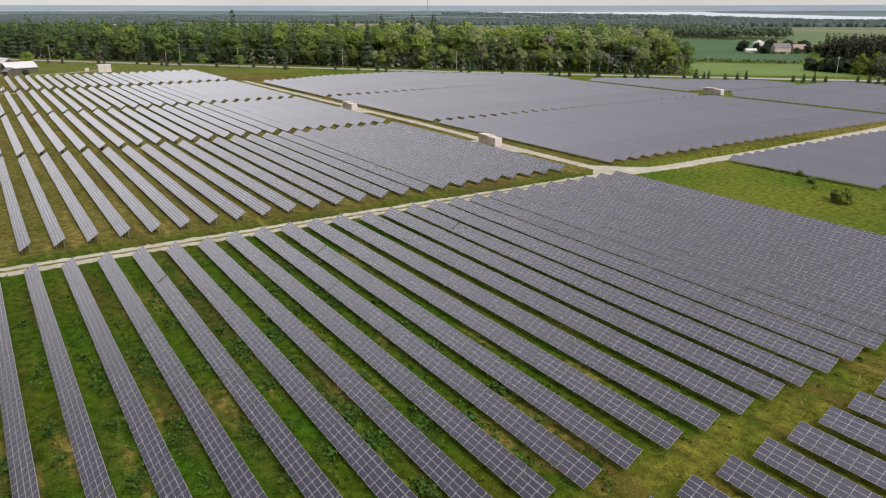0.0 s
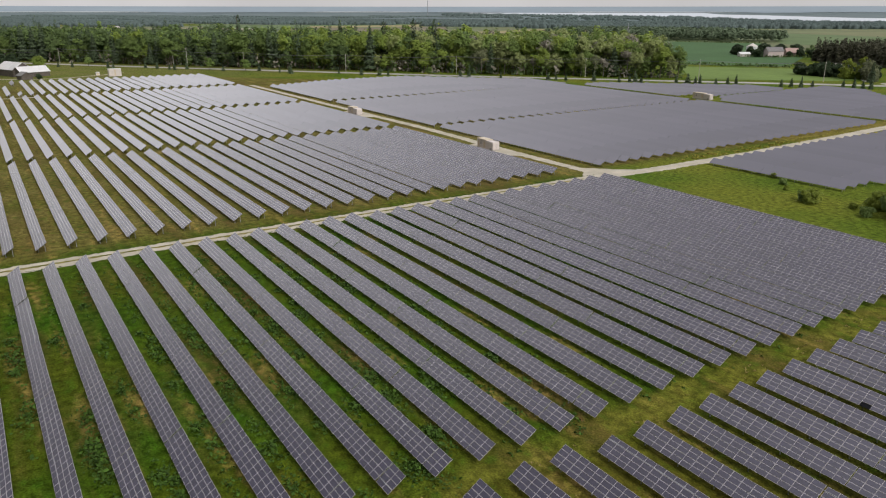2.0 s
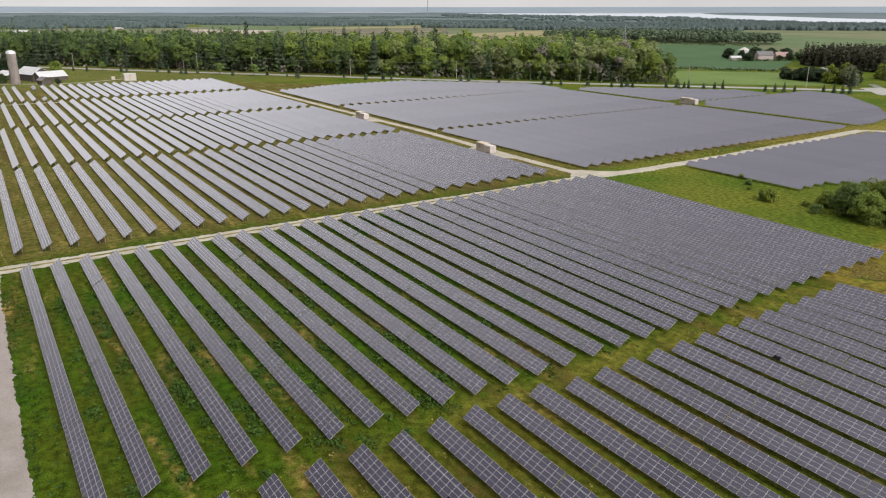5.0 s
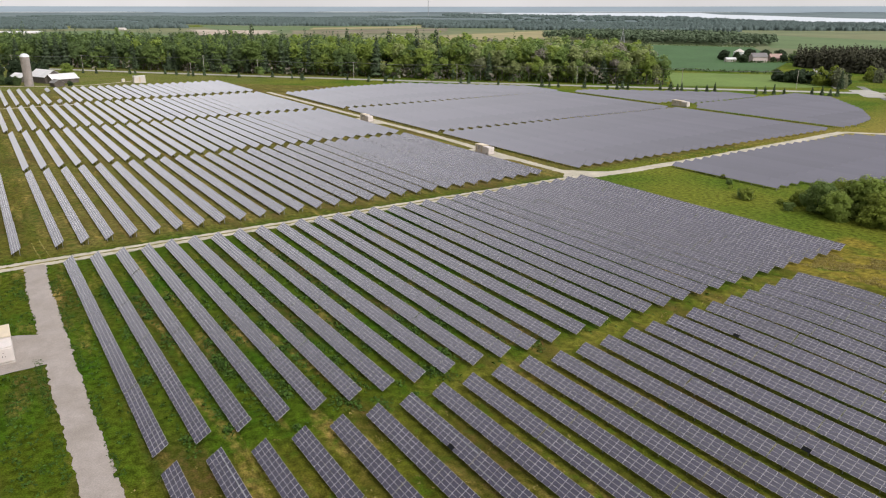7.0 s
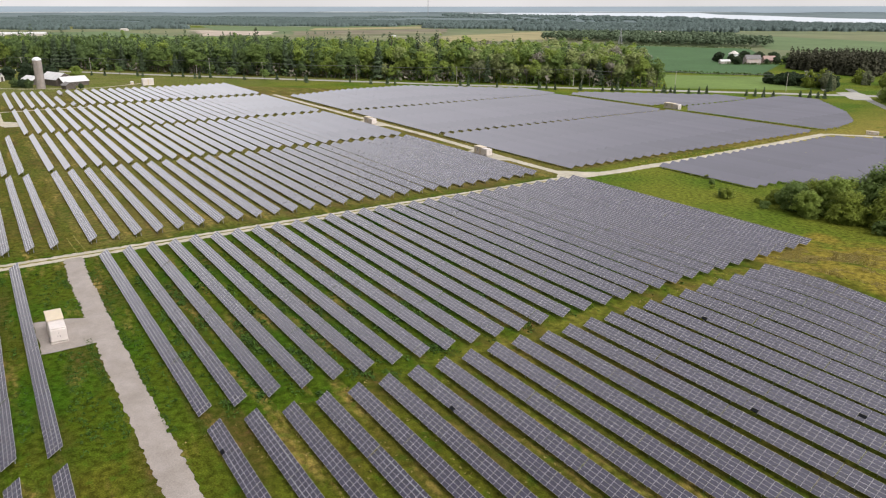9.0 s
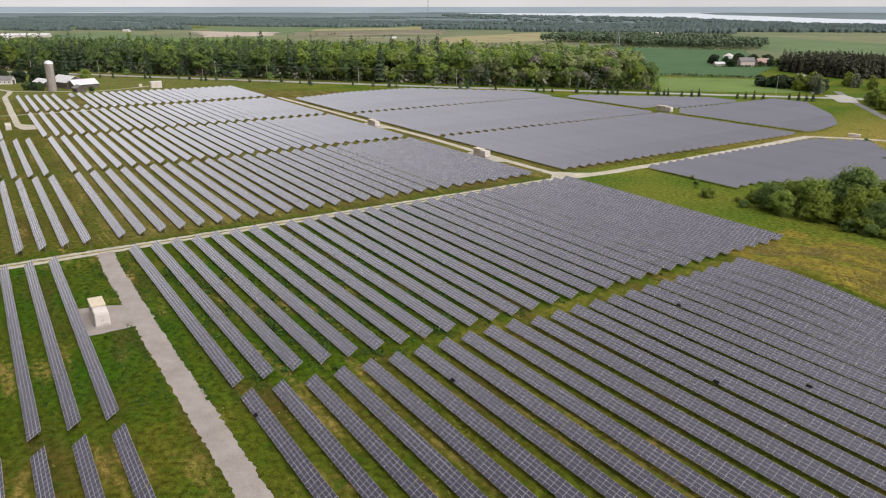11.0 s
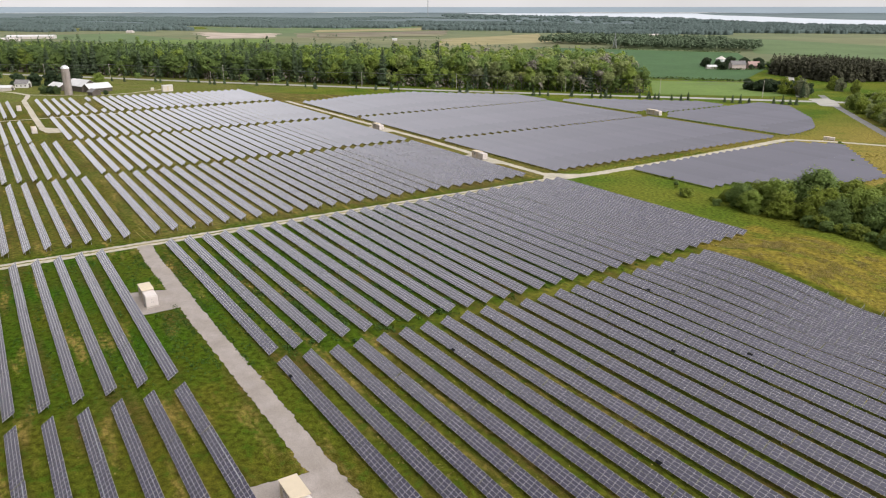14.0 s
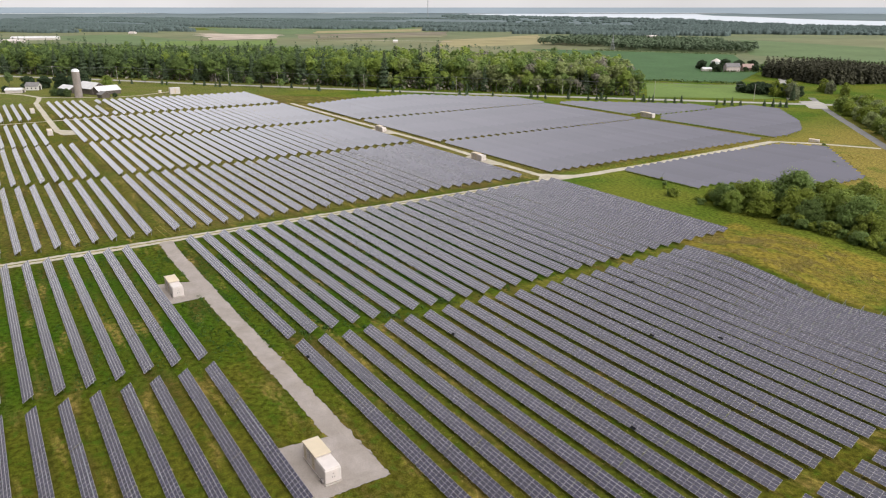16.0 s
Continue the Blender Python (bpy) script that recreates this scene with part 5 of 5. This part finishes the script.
# ---------------------------------------------------------------- distance
def far_woods():
    rng = np.random.default_rng(31)
    ahead, side = np.array([-math.sin(radians(57.2)), math.cos(radians(57.2))]), np.array([math.cos(radians(57.2)), math.sin(radians(57.2))])
    V, I, L, LI = [], [], [], []
    ring = np.arange(5) * 2 * math.pi / 5
    dome = np.array([(math.cos(t) * w, math.sin(t) * w, z) for w, z in ((0.95, 0.0), (1.0, 0.55), (0.68, 0.86), (0.03, 1.0)) for t in ring])
    dome_f = np.array([[5 * q + i, 5 * q + (i + 1) % 5, 5 * q + 5 + (i + 1) % 5, 5 * q + 5 + i] for q in range(3) for i in range(5)])

    def stand(cx, cy, wx, wy, count, h, size, mat, n=7, turn=0.0):
        u, w = rng.uniform(-1, 1, count), rng.uniform(-1, 1, count)
        x, y = u * wx, w * wy
        c, s = math.cos(turn), math.sin(turn)
        px, py = cx + x * c - y * s, cy + x * s + y * c
        z = height(px, py)
        for a, b, g in zip(px, py, z):
            hh = h * rng.uniform(0.75, 1.2)
            if mat < 2:
                p, nn, sz = broad_crown(rng, n, size, hh * 0.1, hh, size * 0.40, lobes=14) if mat == 0 else conifer_crown(rng, n, size * 0.95, 0.5, hh * 0.92, 1.9)
                L.append(quads(p + (a, b, g), nn, sz, rng))
                LI.append(np.full(n, mat))
                continue
            r = size * rng.uniform(0.8, 1.3)
            V.append(dome * (r * rng.uniform(0.8, 1.3), r * rng.uniform(0.8, 1.3), hh) * rng.uniform(0.82, 1.18, (len(dome), 1)) + (a, b, g - 0.5))
            I.append(np.full(len(dome_f), mat))

    # woods beyond the crop field and the dark pine stand
    stand(-1010, 1075, 150, 95, 900, 16, 5.4, 0, 46, radians(24))
    stand(-848, 1022, 118, 56, 480, 16, 5.0, 0, 46, radians(26))
    stand(-412, 716, 50, 38, 620, 19, 3.8, 1, 70, radians(-20))
    stand(-395, 800, 60, 22, 220, 15, 3.6, 1, 34, radians(40))
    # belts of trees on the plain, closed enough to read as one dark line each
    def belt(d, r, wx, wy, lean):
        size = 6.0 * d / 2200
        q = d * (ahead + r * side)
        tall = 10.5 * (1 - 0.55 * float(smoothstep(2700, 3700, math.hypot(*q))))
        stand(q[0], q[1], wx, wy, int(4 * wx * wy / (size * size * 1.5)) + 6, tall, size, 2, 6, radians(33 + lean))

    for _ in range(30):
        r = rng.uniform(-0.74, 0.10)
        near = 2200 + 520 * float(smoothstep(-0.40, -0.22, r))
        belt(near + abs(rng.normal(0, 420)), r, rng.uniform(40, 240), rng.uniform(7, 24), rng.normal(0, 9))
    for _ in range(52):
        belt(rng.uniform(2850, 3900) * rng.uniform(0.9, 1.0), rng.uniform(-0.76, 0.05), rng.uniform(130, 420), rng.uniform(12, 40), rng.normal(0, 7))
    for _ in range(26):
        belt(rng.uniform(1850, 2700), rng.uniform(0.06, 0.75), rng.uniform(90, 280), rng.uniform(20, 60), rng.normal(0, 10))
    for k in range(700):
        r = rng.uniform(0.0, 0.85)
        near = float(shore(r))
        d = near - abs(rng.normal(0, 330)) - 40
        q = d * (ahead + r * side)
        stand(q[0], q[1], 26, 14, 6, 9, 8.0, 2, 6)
    # shrubs and lone trees on the near fields
    for _ in range(12):
        d, r = rng.uniform(1150, 1900), rng.uniform(-0.6, 0.15)
        q = d * (ahead + r * side)
        stand(q[0], q[1], rng.uniform(4, 60), 4, int(rng.uniform(2, 12)), 8, 3.0, 0, 16, radians(33 + rng.normal(0, 20)))
    v = np.concatenate(V)
    f = np.concatenate([dome_f + len(dome) * q for q in range(len(V))])
    tagged(new("distant_woods", mesh_of("distant_woods", v, f, [HAZED_WOODS], np.concatenate(I) - 2, smooth=True)), "woods and hedgerows across the plain, haze painted into their colour", "woodland", kind="stuff")
    v = np.concatenate(L)
    tagged(new("field_woods", mesh_of("field_woods", v, quad_faces(len(v) // 4), [FAR_GREEN, PLANTATION], np.concatenate(LI))), "mixed woods and a dark pine plantation beyond the fields", "woodland", kind="stuff")


far_woods()


def hedge():
    """Dark hedge line between the crop field and the pasture, and round its far edge."""
    rng = np.random.default_rng(41)
    V = []
    for a, b in (((-504, 556), (-428, 604)), ((-921, 885), (-712, 988)), ((-537, 686), (-488, 744)), ((-640, 1000), (-470, 965))):
        n = int(math.dist(a, b) * 2.2)
        k = rng.uniform(0, 1, n)
        c = np.c_[a[0] + (b[0] - a[0]) * k + rng.normal(0, 0.5, n), a[1] + (b[1] - a[1]) * k + rng.normal(0, 0.5, n), rng.uniform(0.2, 2.2, n)]
        V.append(quads(c, rng.normal(0, 1, (n, 3)), rng.uniform(0.8, 1.8, n), rng))
    v = np.concatenate(V)
    tagged(new("hedge", mesh_of("hedge", v, quad_faces(len(v) // 4), LEAF_DARK)), "low dark hedges between the fields", "hedge", kind="stuff")


hedge()


# ---------------------------------------------------------------- weeds and tufts
def tufts(name, label, spots, mat, count, size, tall, seed):
    """Small blades and leaves scattered over strips of ground: (x0, y0, x1, y1, weight)."""
    rng = np.random.default_rng(seed)
    w = np.array([s[4] for s in spots], float)
    pick = rng.choice(len(spots), count, p=w / w.sum())
    s = np.array([p[:4] for p in spots])[pick]
    x, y = s[:, 0] + (s[:, 2] - s[:, 0]) * rng.random(count), s[:, 1] + (s[:, 3] - s[:, 1]) * rng.random(count)
    keep = np.array([noise.noise(Vector((a * 0.12, b * 0.3, seed))) > -0.05 for a, b in zip(x, y)])
    x, y = x[keep], y[keep]
    m = 5
    c = np.repeat(np.c_[x, y, height(x, y)], m, 0) + rng.normal(0, 1, (len(x) * m, 3)) * (size * 0.7, size * 0.7, 0)
    c[:, 2] += rng.uniform(0.1, 1.0, len(c)) * tall
    v = quads(c, rng.normal(0, 1, c.shape) + (0, 0, 0.5), size * rng.uniform(0.5, 1.2, len(c)), rng)
    tagged(new(name, mesh_of(name, v, quad_faces(len(c)), mat)), label, "grass", kind="stuff")


gaps_a = [(-214, 51.2 + 5 * k, -133, 53.0 + 5 * k, 1.0) for k in range(20)]
gaps_q = [(-128, 51.4 + 5 * k, -50, 53.2 + 5 * k, 1.0) for k in range(20)]
aisle = [(-132.6, 44, -129.8, 175, 1.6)]
south = [(-214, 26.5 - 5 * k, -136, 28.0 - 5 * k, 0.6) for k in range(6)] + [(-168, 32.5, -134, 38, 1.2), (-214, 33, -186, 39.5, 1.0), (-214, 44.6, -134, 47.5, 1.4)]
drive_edges = [(-212, 37.9, -136, 39.0, 1.0), (-212, 43.3, -134, 44.5, 1.0), (-224.9, -20, -224.2, 200, 0.7), (-220.4, 45, -219.7, 200, 0.7)]
tufts("weeds", "leafy green weeds in the grass between the rows", gaps_a + south, WEED, 5000, 0.24, 0.22, 11)
tufts("edge_weeds", "short green weeds along the gravel edges", drive_edges, WEED, 2600, 0.15, 0.10, 15)
tufts("dry_tufts", "straw-coloured grass tufts between the rows", gaps_q + aisle + [(-128, 12, -60, 30, 1.5)], STRAW_TUFT, 1200, 0.16, 0.12, 12)
tufts("straw_meadow", "flattened straw-coloured grass beside the panels", [(-136, 178, -120, 192, 1.0), (-124, 175, -100, 203, 1.6), (-104, 174, -80, 200, 1.2)], STRAW_TUFT, 9000, 0.15, 0.09, 13)
tufts("verge_flowers", "yellow-flowering weeds on the track verge", [(-228.6, 232, -223.8, 290, 1.6), (-229.2, 290, -226.6, 330, 0.6), (-192, 320, -170, 352, 1.2), (-180, 300, -160, 330, 1.0)], YELLOW, 900, 0.34, 0.3, 14)


def weed_clumps(name, label, spots, mat, count, seed):
    """Leafy clumps of knee-high weeds, scattered over strips of ground (x0, y0, x1, y1)."""
    rng = np.random.default_rng(seed)
    s = np.array(spots)[rng.integers(0, len(spots), count)]
    x, y = s[:, 0] + (s[:, 2] - s[:, 0]) * rng.random(count), s[:, 1] + (s[:, 3] - s[:, 1]) * rng.random(count)
    V = []
    for a, b in zip(x, y):
        n = int(rng.uniform(30, 130))
        wide = rng.uniform(0.35, 1.3)
        c = np.c_[rng.normal(a, wide, n), rng.normal(b, wide * 0.55, n), np.zeros(n)]
        c[:, 2] = height(c[:, 0], c[:, 1]) + rng.uniform(0.05, 0.6, n) * np.exp(-((c[:, 0] - a) / wide) ** 2 * 0.5)
        V.append(quads(c, rng.normal(0, 0.6, c.shape) + (0, 0, 1), rng.uniform(0.14, 0.34, n), rng))
    v = np.concatenate(V)
    tagged(new(name, mesh_of(name, v, quad_faces(len(v) // 4), mat)), label, "weeds", kind="stuff")


weed_clumps("weed_clumps", "dark leafy weed clumps between the panel rows", [(-200, 50.9 + 5.05 * k, -136, 52.9 + 5.05 * k) for k in range(12)] + [(-137, 48, -131.5, 120)], WEED, 150, 21)
